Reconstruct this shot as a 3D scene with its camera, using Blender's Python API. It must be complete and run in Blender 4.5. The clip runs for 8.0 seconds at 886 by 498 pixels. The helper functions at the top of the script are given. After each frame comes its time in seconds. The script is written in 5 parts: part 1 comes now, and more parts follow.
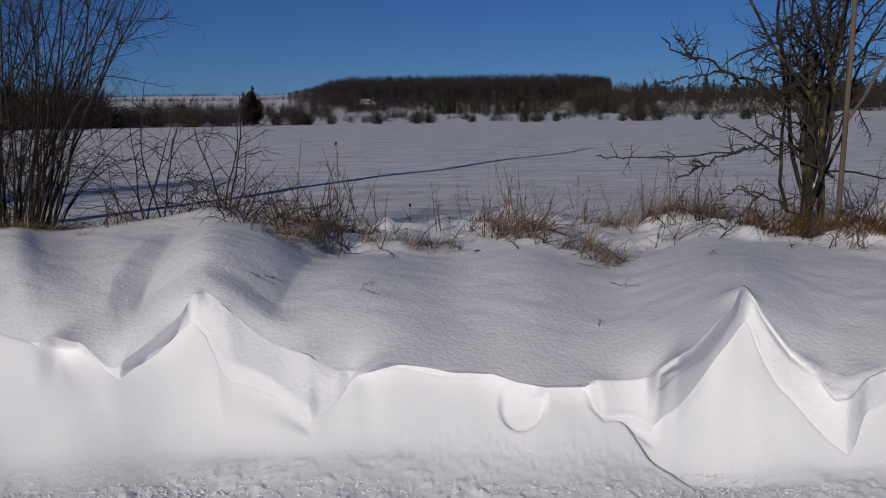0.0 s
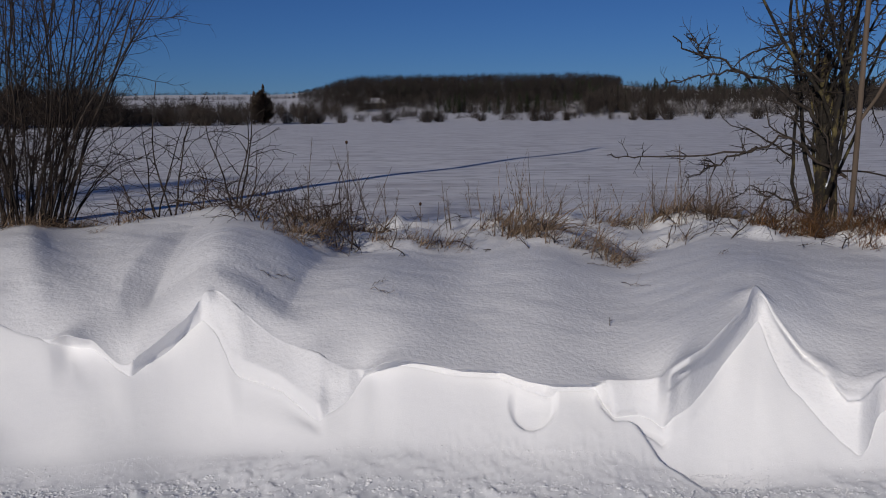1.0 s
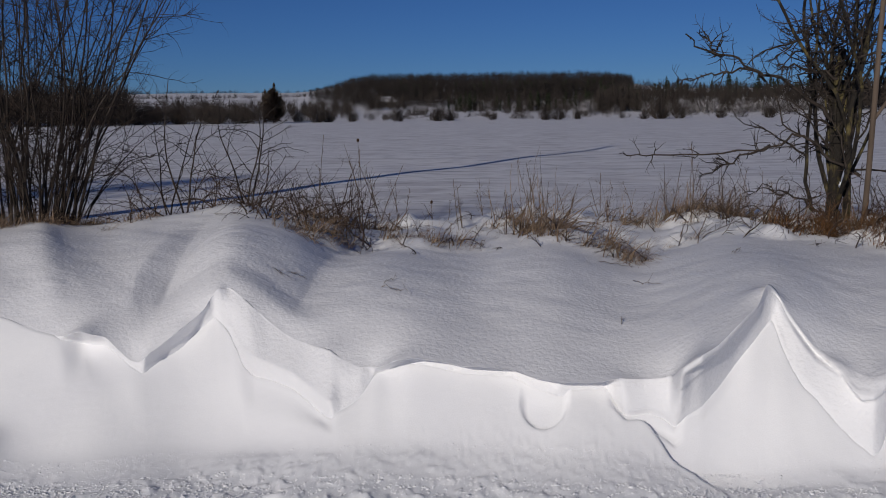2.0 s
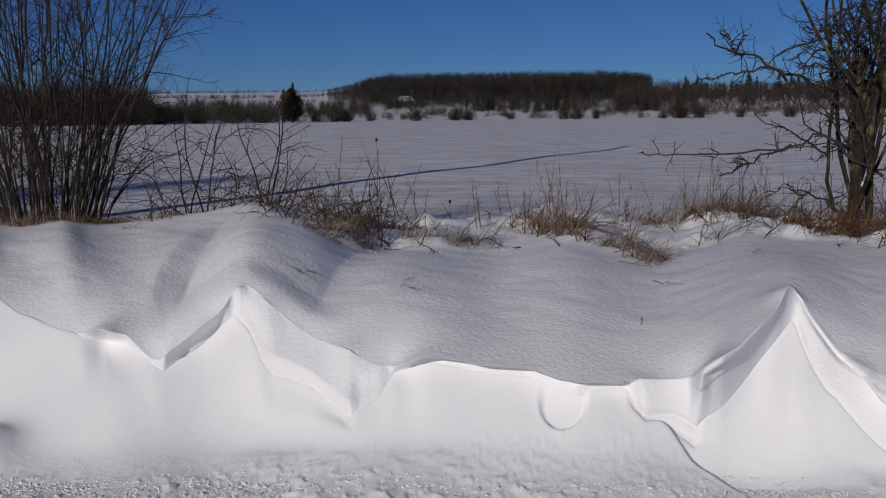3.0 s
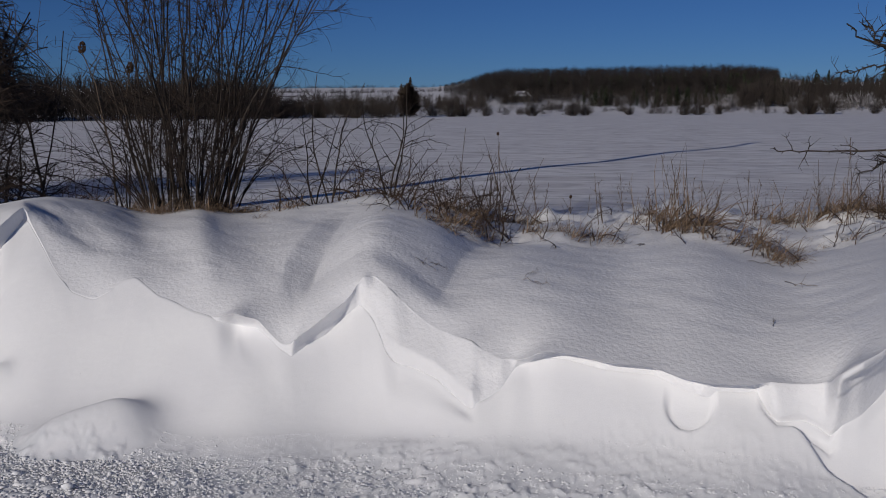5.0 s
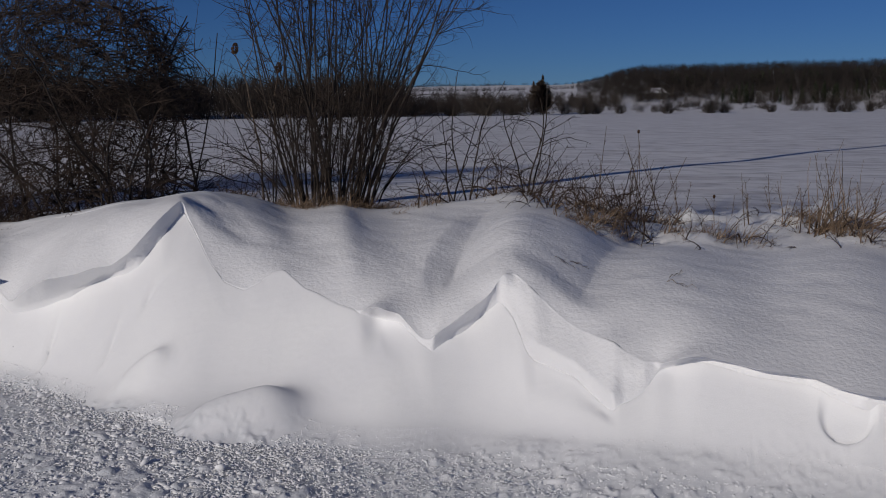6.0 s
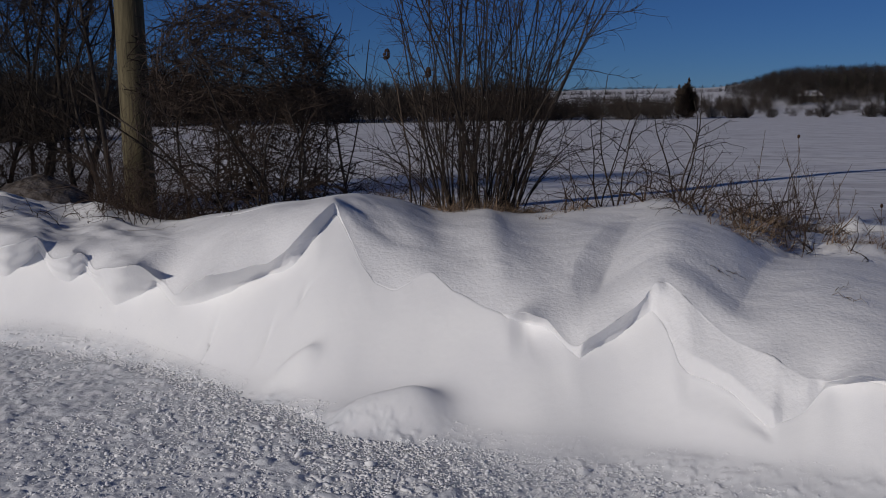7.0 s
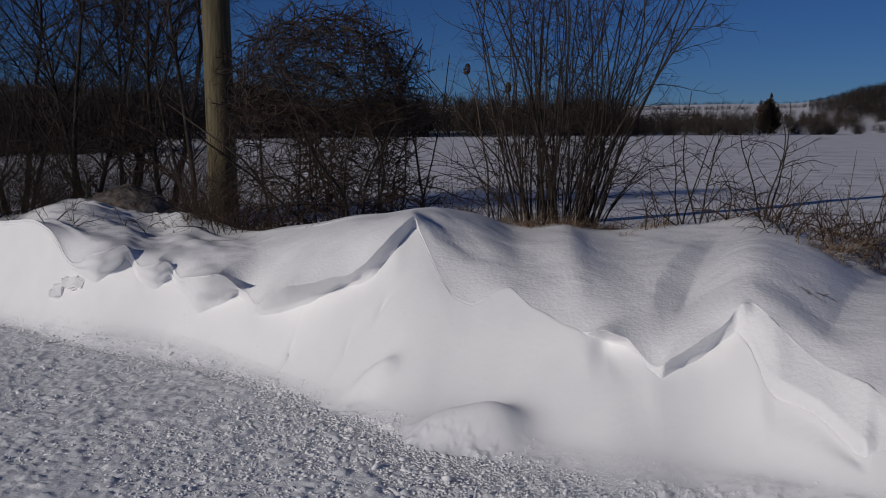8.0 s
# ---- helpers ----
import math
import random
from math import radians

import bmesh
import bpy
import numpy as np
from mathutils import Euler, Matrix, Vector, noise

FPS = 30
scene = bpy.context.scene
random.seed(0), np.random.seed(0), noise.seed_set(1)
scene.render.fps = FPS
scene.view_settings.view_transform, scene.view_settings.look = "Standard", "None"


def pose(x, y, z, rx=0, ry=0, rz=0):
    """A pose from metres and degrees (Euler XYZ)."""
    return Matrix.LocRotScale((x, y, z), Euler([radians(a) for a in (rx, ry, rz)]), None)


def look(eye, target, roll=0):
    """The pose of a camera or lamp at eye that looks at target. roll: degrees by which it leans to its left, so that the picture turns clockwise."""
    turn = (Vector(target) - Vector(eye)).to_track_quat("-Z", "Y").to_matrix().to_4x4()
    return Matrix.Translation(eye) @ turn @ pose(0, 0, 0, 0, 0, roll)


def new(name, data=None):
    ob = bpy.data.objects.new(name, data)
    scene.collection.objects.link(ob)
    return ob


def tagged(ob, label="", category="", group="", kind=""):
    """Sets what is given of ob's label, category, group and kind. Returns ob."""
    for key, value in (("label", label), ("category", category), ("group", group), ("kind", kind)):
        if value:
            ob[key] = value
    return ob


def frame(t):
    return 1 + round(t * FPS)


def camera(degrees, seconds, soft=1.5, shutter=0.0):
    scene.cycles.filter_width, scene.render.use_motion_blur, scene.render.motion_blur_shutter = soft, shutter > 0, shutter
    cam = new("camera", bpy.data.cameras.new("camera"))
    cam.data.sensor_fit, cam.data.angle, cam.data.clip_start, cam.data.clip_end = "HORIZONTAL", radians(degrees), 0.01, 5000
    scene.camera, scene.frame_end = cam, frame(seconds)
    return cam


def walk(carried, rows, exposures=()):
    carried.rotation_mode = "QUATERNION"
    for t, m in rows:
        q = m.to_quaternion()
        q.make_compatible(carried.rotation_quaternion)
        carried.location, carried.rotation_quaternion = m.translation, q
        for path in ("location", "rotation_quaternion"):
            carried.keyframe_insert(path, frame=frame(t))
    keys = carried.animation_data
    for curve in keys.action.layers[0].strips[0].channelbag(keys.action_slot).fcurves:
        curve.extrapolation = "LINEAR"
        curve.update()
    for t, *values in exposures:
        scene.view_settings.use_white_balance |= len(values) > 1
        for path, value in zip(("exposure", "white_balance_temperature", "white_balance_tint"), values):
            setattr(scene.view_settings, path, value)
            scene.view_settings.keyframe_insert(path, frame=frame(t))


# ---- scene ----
cam = camera(52.70, 8.0, soft=1.0)
ROWS = [
    (0.0, 0.0000, 0.0000, 1.4500, -0.061, -8.590, 0.780),
    (0.5, -0.0015, 0.0028, 1.4495, 0.256, -8.604, 0.724),
    (1.0, -0.0045, 0.0033, 1.4491, 0.579, -8.644, 0.696),
    (1.5, -0.0087, 0.0062, 1.4470, 0.899, -8.704, 0.655),
    (3.0, -0.0163, 0.0077, 1.4442, 2.393, -8.749, 0.652),
    (3.5, -0.0259, 0.0070, 1.4433, 3.414, -8.787, 0.566),
    (4.0, -0.0375, 0.0083, 1.4412, 5.047, -8.842, 0.533),
    (5.5, -0.0925, -0.0097, 1.4364, 13.312, -9.044, 0.559),
    (6.0, -0.1259, -0.0157, 1.4369, 18.024, -9.038, 0.683),
    (6.5, -0.1566, -0.0291, 1.4395, 23.058, -8.896, 0.817),
    (7.0, -0.1826, -0.0312, 1.4393, 26.895, -8.678, 0.768),
    (7.5, -0.2018, -0.0426, 1.4432, 29.559, -8.232, 0.575),
    (8.0, -0.2168, -0.0443, 1.4444, 31.647, -7.743, 0.388),
]
walk(cam, [(t, pose(x, y, z, 90 + pitch, roll, yaw)) for t, x, y, z, yaw, pitch, roll in ROWS], [(0.0, 0.0), (4.0, 0.0), (5.5, -0.15), (6.0, -0.2), (8.0, -0.25)])

# ---- sky and sun: low winter sun behind the camera, to its left ----
SUN_AZ, SUN_EL = 206.0, 22.0          # degrees clockwise from +y, degrees above the horizon
world = bpy.data.worlds.new("winter_sky")
scene.world = world
world.use_nodes = True
wn = world.node_tree.nodes
sky = wn.new("ShaderNodeTexSky")
sky.sky_type, sky.sun_disc = "NISHITA", False
sky.sun_elevation, sky.sun_rotation = radians(SUN_EL), radians(SUN_AZ)
sky.altitude, sky.air_density, sky.dust_density, sky.ozone_density = 2500.0, 1.0, 0.0, 6.0
wn["Background"].inputs["Strength"].default_value = 0.027
tint = wn.new("ShaderNodeMix")
tint.data_type, tint.blend_type = "RGBA", "MULTIPLY"
tint.inputs["Factor"].default_value = 1.0
tint.inputs["B"].default_value = (0.65, 0.93, 1.38, 1)
world.node_tree.links.new(sky.outputs["Color"], tint.inputs["A"])
world.node_tree.links.new(tint.outputs["Result"], wn["Background"].inputs["Color"])

sun_data = bpy.data.lights.new("sun", "SUN")
sun_data.energy, sun_data.angle, sun_data.color = 2.35, radians(0.53), (1.0, 0.93, 0.85)
sun = new("sun", sun_data)
sun_dir = Vector((math.sin(radians(SUN_AZ)) * math.cos(radians(SUN_EL)), math.cos(radians(SUN_AZ)) * math.cos(radians(SUN_EL)), math.sin(radians(SUN_EL))))
sun.matrix_world = look(sun_dir * 60, (0, 0, 0))


# ---- materials ----
def material(name, colour, rough=0.8, second=None, scale=8.0, stretch=(1, 1, 1), bump=0.0, bump_scale=40.0, bump_dist=0.01,
             fine=0.0, fine_scale=200.0, spec=0.3, contrast=(0.35, 0.65), random_by=0.0, metal=0.0, gritty=None, speck=0.0, speck_scale=3.0):
    m = bpy.data.materials.new(name)
    m.use_nodes = True
    nt = m.node_tree
    n, link = nt.nodes, nt.links.new
    b = n["Principled BSDF"]
    b.inputs["Roughness"].default_value = rough
    b.inputs["Specular IOR Level"].default_value = spec
    b.inputs["Metallic"].default_value = metal
    co = n.new("ShaderNodeTexCoord")
    mp = n.new("ShaderNodeMapping")
    mp.inputs["Scale"].default_value = stretch
    link(co.outputs["Object"], mp.inputs["Vector"])
    t1 = n.new("ShaderNodeTexNoise")
    t1.inputs["Scale"].default_value, t1.inputs["Detail"].default_value = scale, 6.0
    link(mp.outputs["Vector"], t1.inputs["Vector"])
    ramp = n.new("ShaderNodeValToRGB")
    ramp.color_ramp.elements[0].position, ramp.color_ramp.elements[1].position = contrast
    ramp.color_ramp.elements[0].color = (*colour, 1)
    ramp.color_ramp.elements[1].color = (*(second or colour), 1)
    link(t1.outputs["Fac"], ramp.inputs["Fac"])
    col = ramp.outputs["Color"]
    if random_by:
        info = n.new("ShaderNodeObjectInfo")
        geo = n.new("ShaderNodeNewGeometry")
        add = n.new("ShaderNodeMath")
        add.operation = "ADD"
        link(info.outputs["Random"], add.inputs[0])
        link(geo.outputs["Random Per Island"], add.inputs[1])
        rng_ = n.new("ShaderNodeMapRange")
        rng_.inputs["From Max"].default_value = 2.0
        rng_.inputs["To Min"].default_value, rng_.inputs["To Max"].default_value = 1 - random_by, 1 + random_by
        link(add.outputs[0], rng_.inputs["Value"])
        hsv = n.new("ShaderNodeHueSaturation")
        link(rng_.outputs["Result"], hsv.inputs["Value"])
        link(col, hsv.inputs["Color"])
        col = hsv.outputs["Color"]
    if speck:                                             # small dark flecks, such as stubble showing through
        t3 = n.new("ShaderNodeTexNoise")
        t3.inputs["Scale"].default_value, t3.inputs["Detail"].default_value = speck_scale, 8.0
        link(mp.outputs["Vector"], t3.inputs["Vector"])
        r3 = n.new("ShaderNodeMapRange")
        r3.inputs["From Min"].default_value, r3.inputs["From Max"].default_value = 0.36, 0.50
        r3.inputs["To Min"].default_value, r3.inputs["To Max"].default_value = 1 - speck, 1.0
        link(t3.outputs["Fac"], r3.inputs["Value"])
        h3 = n.new("ShaderNodeHueSaturation")
        link(r3.outputs["Result"], h3.inputs["Value"])
        link(col, h3.inputs["Color"])
        col = h3.outputs["Color"]
    if gritty:                                            # mixes in another snow's colours where the mesh says so
        other = gritty.node_tree.nodes["Color Ramp"].color_ramp.elements
        t2 = n.new("ShaderNodeTexNoise")
        t2.inputs["Scale"].default_value, t2.inputs["Detail"].default_value = 9.0, 6.0
        link(mp.outputs["Vector"], t2.inputs["Vector"])
        r2 = n.new("ShaderNodeValToRGB")
        for k in (0, 1):
            r2.color_ramp.elements[k].position, r2.color_ramp.elements[k].color = other[k].position, other[k].color
        link(t2.outputs["Fac"], r2.inputs["Fac"])
        at = n.new("ShaderNodeAttribute")
        at.attribute_name = "grit"
        mx = n.new("ShaderNodeMix")
        mx.data_type = "RGBA"
        link(at.outputs["Fac"], mx.inputs["Factor"])
        link(col, mx.inputs["A"])
        link(r2.outputs["Color"], mx.inputs["B"])
        col = mx.outputs["Result"]
    link(col, b.inputs["Base Color"])
    normal = None
    for strength, sc, dist in ((bump, bump_scale, bump_dist), (fine, fine_scale, bump_dist * 0.3)):
        if strength:
            t = n.new("ShaderNodeTexNoise")
            t.inputs["Scale"].default_value, t.inputs["Detail"].default_value = sc, 4.0
            link(mp.outputs["Vector"], t.inputs["Vector"])
            bp = n.new("ShaderNodeBump")
            bp.inputs["Strength"].default_value, bp.inputs["Distance"].default_value = strength, dist
            link(t.outputs["Fac"], bp.inputs["Height"])
            if normal:
                link(normal, bp.inputs["Normal"])
            normal = bp.outputs["Normal"]
    if normal:
        link(normal, b.inputs["Normal"])
    return m


SNOW_CRUST = material("wind_packed_snow", (0.80, 0.80, 0.81), 0.55, (0.86, 0.86, 0.87), 3.0, (0.9, 0.9, 1.1), 0.48, 46.0, 0.009, 0.3, 130.0)
SNOW_SOFT = material("fresh_drifted_snow", (0.84, 0.84, 0.85), 0.65, (0.88, 0.88, 0.88), 2.0, (1, 1, 1), 0.35, 26.0, 0.008, 0.5, 240.0)
SNOW_ROAD = material("trodden_road_snow", (0.64, 0.66, 0.69), 0.85, (0.80, 0.80, 0.82), 9.0, (1, 1, 1), 0.55, 55.0, 0.010, 0.35, 180.0, spec=0.1)
SNOW_SLOPE = material("fresh_snow_with_gritty_foot", (0.84, 0.84, 0.85), 0.65, (0.88, 0.88, 0.88), 2.0, (1, 1, 1), 0.2, 22.0, 0.008, 0.28, 220.0, gritty=SNOW_ROAD)
SNOW_FIELD = material("field_snow", (0.60, 0.585, 0.605), 0.65, (0.77, 0.765, 0.785), 1.1, (0.4, 1, 1), 0.6, 4.0, 0.05, 0.8, 14.0, contrast=(0.36, 0.54), speck=0.30, speck_scale=3.6)
LUMP = material("snow_lump", (0.79, 0.79, 0.81), 0.9, (0.87, 0.87, 0.88), 30.0, random_by=0.08, spec=0.1)
BARK_DARK = material("dark_grey_brown_bark", (0.022, 0.017, 0.014), 0.85, (0.058, 0.045, 0.036), 30.0, (1, 1, 0.3), random_by=0.3)
BARK_RED = material("reddish_brown_cane_bark", (0.034, 0.022, 0.016), 0.8, (0.080, 0.052, 0.036), 30.0, (1, 1, 0.3), random_by=0.3)
BARK_VINE = material("dark_reddish_vine_bark", (0.020, 0.014, 0.011), 0.85, (0.062, 0.043, 0.033), 18.0, random_by=0.45)
BARK_GREY = material("lichen_grown_grey_bark", (0.024, 0.020, 0.016), 0.9, (0.15, 0.122, 0.05), 16.0, (1, 1, 0.5), 1.0, 60.0, 0.02, contrast=(0.51, 0.70), random_by=0.2)
BARK_SMOOTH = material("smooth_grey_brown_bark", (0.085, 0.062, 0.044), 0.8, (0.145, 0.108, 0.08), 12.0, (1, 1, 0.2), 0.4, 60.0, 0.01)
STRAW = material("dry_straw_grass", (0.11, 0.076, 0.049), 0.85, (0.32, 0.225, 0.15), 14.0, random_by=0.35)
WEED = material("dry_brown_weed", (0.075, 0.052, 0.036), 0.85, (0.16, 0.115, 0.075), 20.0, random_by=0.3)
SEED = material("dark_brown_seed_head", (0.045, 0.024, 0.014), 0.9, (0.10, 0.055, 0.03), 60.0, bump=0.8, bump_scale=150.0)
POLE_WOOD = material("weathered_pressure_treated_wood", (0.062, 0.052, 0.028), 0.8, (0.145, 0.12, 0.066), 10.0, (4, 4, 0.25), 0.6, 30.0, 0.01, contrast=(0.3, 0.7))
FAR_WOOD = material("bare_winter_woodland", (0.033, 0.026, 0.022), 0.95, (0.050, 0.041, 0.035), 0.06, random_by=0.28)
FROSTED = material("snow_dusted_twigs", (0.07, 0.062, 0.06), 0.9, (0.34, 0.33, 0.34), 0.9, contrast=(0.45, 0.62), random_by=0.4)
ROOF_SNOW = material("patchy_snow_on_shingles", (0.16, 0.15, 0.15), 0.8, (0.62, 0.62, 0.65), 0.5, (1, 1, 1), 0.4, 3.0, 0.05, contrast=(0.44, 0.56))
RUST = material("rusty_orange_grass", (0.10, 0.05, 0.02), 0.85, (0.24, 0.125, 0.055), 14.0, random_by=0.35)
FAR_GREEN = material("dark_conifer_needles", (0.018, 0.026, 0.013), 0.9, (0.035, 0.042, 0.02), 0.8, random_by=0.3)
CEDAR = material("bronzed_cedar_foliage", (0.046, 0.034, 0.026), 0.95, (0.078, 0.058, 0.044), 1.2, random_by=0.3)
WALL_DARK = material("dark_timber_wall", (0.05, 0.045, 0.04), 0.8, (0.08, 0.07, 0.06), 2.0)
PANE = material("window_pane", (0.03, 0.035, 0.04), 0.15, spec=0.6)
# brown-grey stands for the brush's shade on the snowy hump
MOUND_SHADE = material("brush_shaded_mound_snow", (0.07, 0.055, 0.045), 0.95, (0.20, 0.175, 0.16), 9.0, bump=0.8, bump_scale=30.0, bump_dist=0.02)


# ---- small tools ----
def mesh_object(name, verts, faces, mat, parent=None, label="", smooth=False):
    me = bpy.data.meshes.new(name)
    if isinstance(verts, np.ndarray):
        faces = np.asarray(faces)
        me.vertices.add(len(verts))
        me.vertices.foreach_set("co", verts.astype(np.float32).ravel())
        k = faces.shape[1]
        me.loops.add(faces.size)
        me.loops.foreach_set("vertex_index", faces.astype(np.int32).ravel())
        me.polygons.add(len(faces))
        me.polygons.foreach_set("loop_start", np.arange(0, faces.size, k, dtype=np.int32))
        me.polygons.foreach_set("loop_total", np.full(len(faces), k, dtype=np.int32))
        me.update(calc_edges=True)
    else:
        me.from_pydata(verts, [], faces)
    if smooth:
        me.polygons.foreach_set("use_smooth", np.ones(len(me.polygons), dtype=bool))
    me.materials.append(mat)
    ob = new(name, me)
    ob.parent = parent
    if label:
        tagged(ob, label)
    return ob


def part(name, bm, mat, parent, label="", smooth=False):
    me = bpy.data.meshes.new(name)
    bm.to_mesh(me)
    bm.free()
    if smooth:
        me.polygons.foreach_set("use_smooth", np.ones(len(me.polygons), dtype=bool))
    me.materials.append(mat)
    ob = new(name, me)
    ob.parent = parent
    if label:
        tagged(ob, label)
    return ob


def thing(name, at, label, category, group="", kind=""):
    ob = new(name)
    ob.empty_display_size = 0.1
    ob.matrix_world = pose(*at)
    return tagged(ob, label, category, group, kind)


def grid_faces(nu, nv):
    i = np.arange(nu * nv).reshape(nu, nv)
    return np.stack([i[:-1, :-1], i[:-1, 1:], i[1:, 1:], i[1:, :-1]], -1).reshape(-1, 4)


def lattice(ix, iy, seed):
    h = (ix.astype(np.int64) * 374761393 + iy.astype(np.int64) * 668265263 + seed * 1442695041) & 0x7FFFFFFF
    h = ((h ^ (h >> 13)) * 1274126177) & 0x7FFFFFFF
    return ((h ^ (h >> 16)) & 0xFFFF) / 65535.0


def rough(x, y, scale, seed=0, octaves=3):
    """Smooth value noise about 0, within about 1."""
    total, amp = np.zeros(np.broadcast(x, y).shape), 1.0
    for o in range(octaves):
        u, v = np.asarray(x) * scale * 2 ** o, np.asarray(y) * scale * 2 ** o
        iu, iv = np.floor(u), np.floor(v)
        fu, fv = u - iu, v - iv
        fu, fv = fu * fu * (3 - 2 * fu), fv * fv * (3 - 2 * fv)
        a, b = lattice(iu, iv, seed + o), lattice(iu + 1, iv, seed + o)
        c, d = lattice(iu, iv + 1, seed + o), lattice(iu + 1, iv + 1, seed + o)
        total = total + amp * (2 * ((a * (1 - fu) + b * fu) * (1 - fv) + (c * (1 - fu) + d * fu) * fv) - 1)
        amp *= 0.5
    return total


def smoothstep(a, b, x):
    t = np.clip((x - a) / (b - a), 0, 1)
    return t * t * (3 - 2 * t)


def polar(deg, r):
    return r * np.sin(np.radians(deg)), r * np.cos(np.radians(deg))


# ---- the lie of the land ----
# Sections fan out from the camera's start; the tables below fit its view: a station is
# a bearing in degrees clockwise from +y, a distance is metres from that point.
FOOT = [(-75, 19.43), (-66, 13.29), (-62.5, 11.55), (-59.36, 10.22), (-55.46, 8.26), (-50.49, 7.44), (-46.35, 6.43), (-42.16, 5.34), (-36.82, 4.44),
        (-28.97, 4.04), (-23.33, 3.78), (-18.05, 3.79), (-8.73, 3.45), (0.34, 3.4), (7.91, 3.35), (15.21, 3.46), (22.04, 3.6), (27.08, 3.75), (36, 4.1),
        (45, 4.75), (52, 5.5), (64, 7.9)]
# lower edge of the broken crust: station, distance, height
EDGE_WEST = [(-75, 21.62, 0.2), (-66, 14.59, 0.3), (-58.96, 10.81, 0.43), (-57.27, 10, 0.52), (-56.19, 9.34, 0.44), (-55.96, 9.02, 0.21), (-54.45, 8.49, 0.12),
             (-52.84, 8.36, 0.27), (-52.44, 8.42, 0.4), (-52.12, 8.14, 0.16), (-51.05, 7.92, 0.11), (-50.38, 7.87, 0.19), (-50.04, 7.9, 0.3), (-49.95, 7.69, 0.11),
             (-49.59, 7.69, 0.18), (-48.9, 7.34, 0), (-47.07, 7.06, 0.14), (-46.37, 7.01, 0.22), (-45.41, 6.64, 0.11), (-43.8, 6.34, 0.19), (-42.11, 6.06, 0.31),
             (-40.36, 5.91, 0.42), (-38.98, 5.74, 0.47), (-38.28, 5.67, 0.52), (-36.82, 5.67, 0.69), (-35.49, 5.81, 0.83), (-34.81, 5.56, 0.7),
             (-34.27, 5.34, 0.58)]
EDGE_MID = [(-33.46, 5.14, 0.48), (-32.24, 5.02, 0.45), (-31.34, 5.01, 0.49), (-30.43, 5.03, 0.54), (-29.72, 5, 0.55), (-28.55, 4.81, 0.48), (-26.49, 4.6, 0.43),
            (-25.12, 4.49, 0.41), (-23.92, 4.52, 0.37), (-22.72, 4.40, 0.385), (-21.36, 4.23, 0.32), (-20.68, 4.18, 0.29), (-19.63, 4.22, 0.33),
            (-18.25, 4.25, 0.38), (-17.25, 4.27, 0.45), (-16.11, 4.27, 0.52), (-15.96, 4.25, 0.51), (-15.47, 4.2, 0.47), (-14.85, 4.09, 0.4), (-14.54, 4.03, 0.35),
            (-14.04, 3.99, 0.33), (-12.81, 3.93, 0.32), (-11.41, 3.84, 0.3), (-10.02, 3.73, 0.24), (-8.96, 3.64, 0.2), (-8.02, 3.65, 0.22), (-7.07, 3.67, 0.25),
            (-6.6, 3.7, 0.29), (-6.1, 3.73, 0.34)]
EDGE_EAST = [(-4.79, 3.75, 0.36), (-3.67, 3.75, 0.38), (-1.81, 3.73, 0.37), (-0.32, 3.71, 0.36), (2.67, 3.69, 0.36), (4.16, 3.65, 0.33), (6.39, 3.62, 0.32),
             (8.6, 3.61, 0.31), (9.52, 3.61, 0.28), (10.44, 3.6, 0.25), (11.88, 3.63, 0.26), (12.79, 3.63, 0.24), (13.52, 3.61, 0.21), (15.08, 3.67, 0.26),
             (16.09, 3.75, 0.32), (17.08, 3.84, 0.4), (18.05, 3.91, 0.48), (19.07, 4, 0.56), (19.55, 3.94, 0.48), (20.1, 3.89, 0.4), (20.98, 3.84, 0.31),
             (21.83, 3.82, 0.27), (22.85, 3.79, 0.2), (23.86, 3.77, 0.14), (25.16, 3.76, 0.08), (25.6, 3.79, 0.11), (25.95, 3.9, 0.22), (27.07, 3.96, 0.26),
             (30, 4.2, 0.4), (33, 4.2, 0.25), (38, 4.7, 0.4), (45, 5.1, 0.3), (52, 6.1, 0.4), (64, 8.6, 0.3)]
# upper lip of the crust
LIP_FAR_WEST = [(-75, 21.62, 0.4), (-66, 14.59, 0.45), (-58.95, 10.8, 0.48), (-57.26, 9.99, 0.57), (-56.18, 9.33, 0.47), (-55.93, 9.02, 0.29), (-55.59, 8.85, 0.23),
                (-55.12, 8.6, 0.26), (-54.86, 8.4, 0.34), (-54.4, 8.2, 0.41), (-53.63, 8.06, 0.44), (-52.84, 8.12, 0.47), (-52.4, 8.28, 0.5), (-52.15, 8.16, 0.26),
                (-51.55, 7.78, 0.33), (-50.9, 7.68, 0.36), (-50.36, 7.72, 0.38), (-50.05, 7.84, 0.4), (-49.87, 7.7, 0.17), (-49.58, 7.58, 0.25)]
LIP_WEST = [(-49.3, 7.32, 0.3), (-48.9, 7.04, 0.34), (-48.2, 6.8, 0.385), (-47.4, 6.7, 0.41), (-46.9, 6.75, 0.36), (-46.46, 6.85, 0.29), (-45.9, 6.84, 0.23), (-45.39, 6.64, 0.16),
            (-44.51, 6.2, 0.33), (-43.52, 5.94, 0.43), (-41.8, 5.81, 0.47), (-40.75, 5.75, 0.51), (-39.88, 5.7, 0.52), (-38.7, 5.61, 0.617), (-37.24, 5.64, 0.765),
            (-36.63, 5.7, 0.815), (-36.06, 5.74, 0.86), (-35.49, 5.82, 0.89), (-35.18, 5.7, 0.79), (-34.72, 5.53, 0.69)]
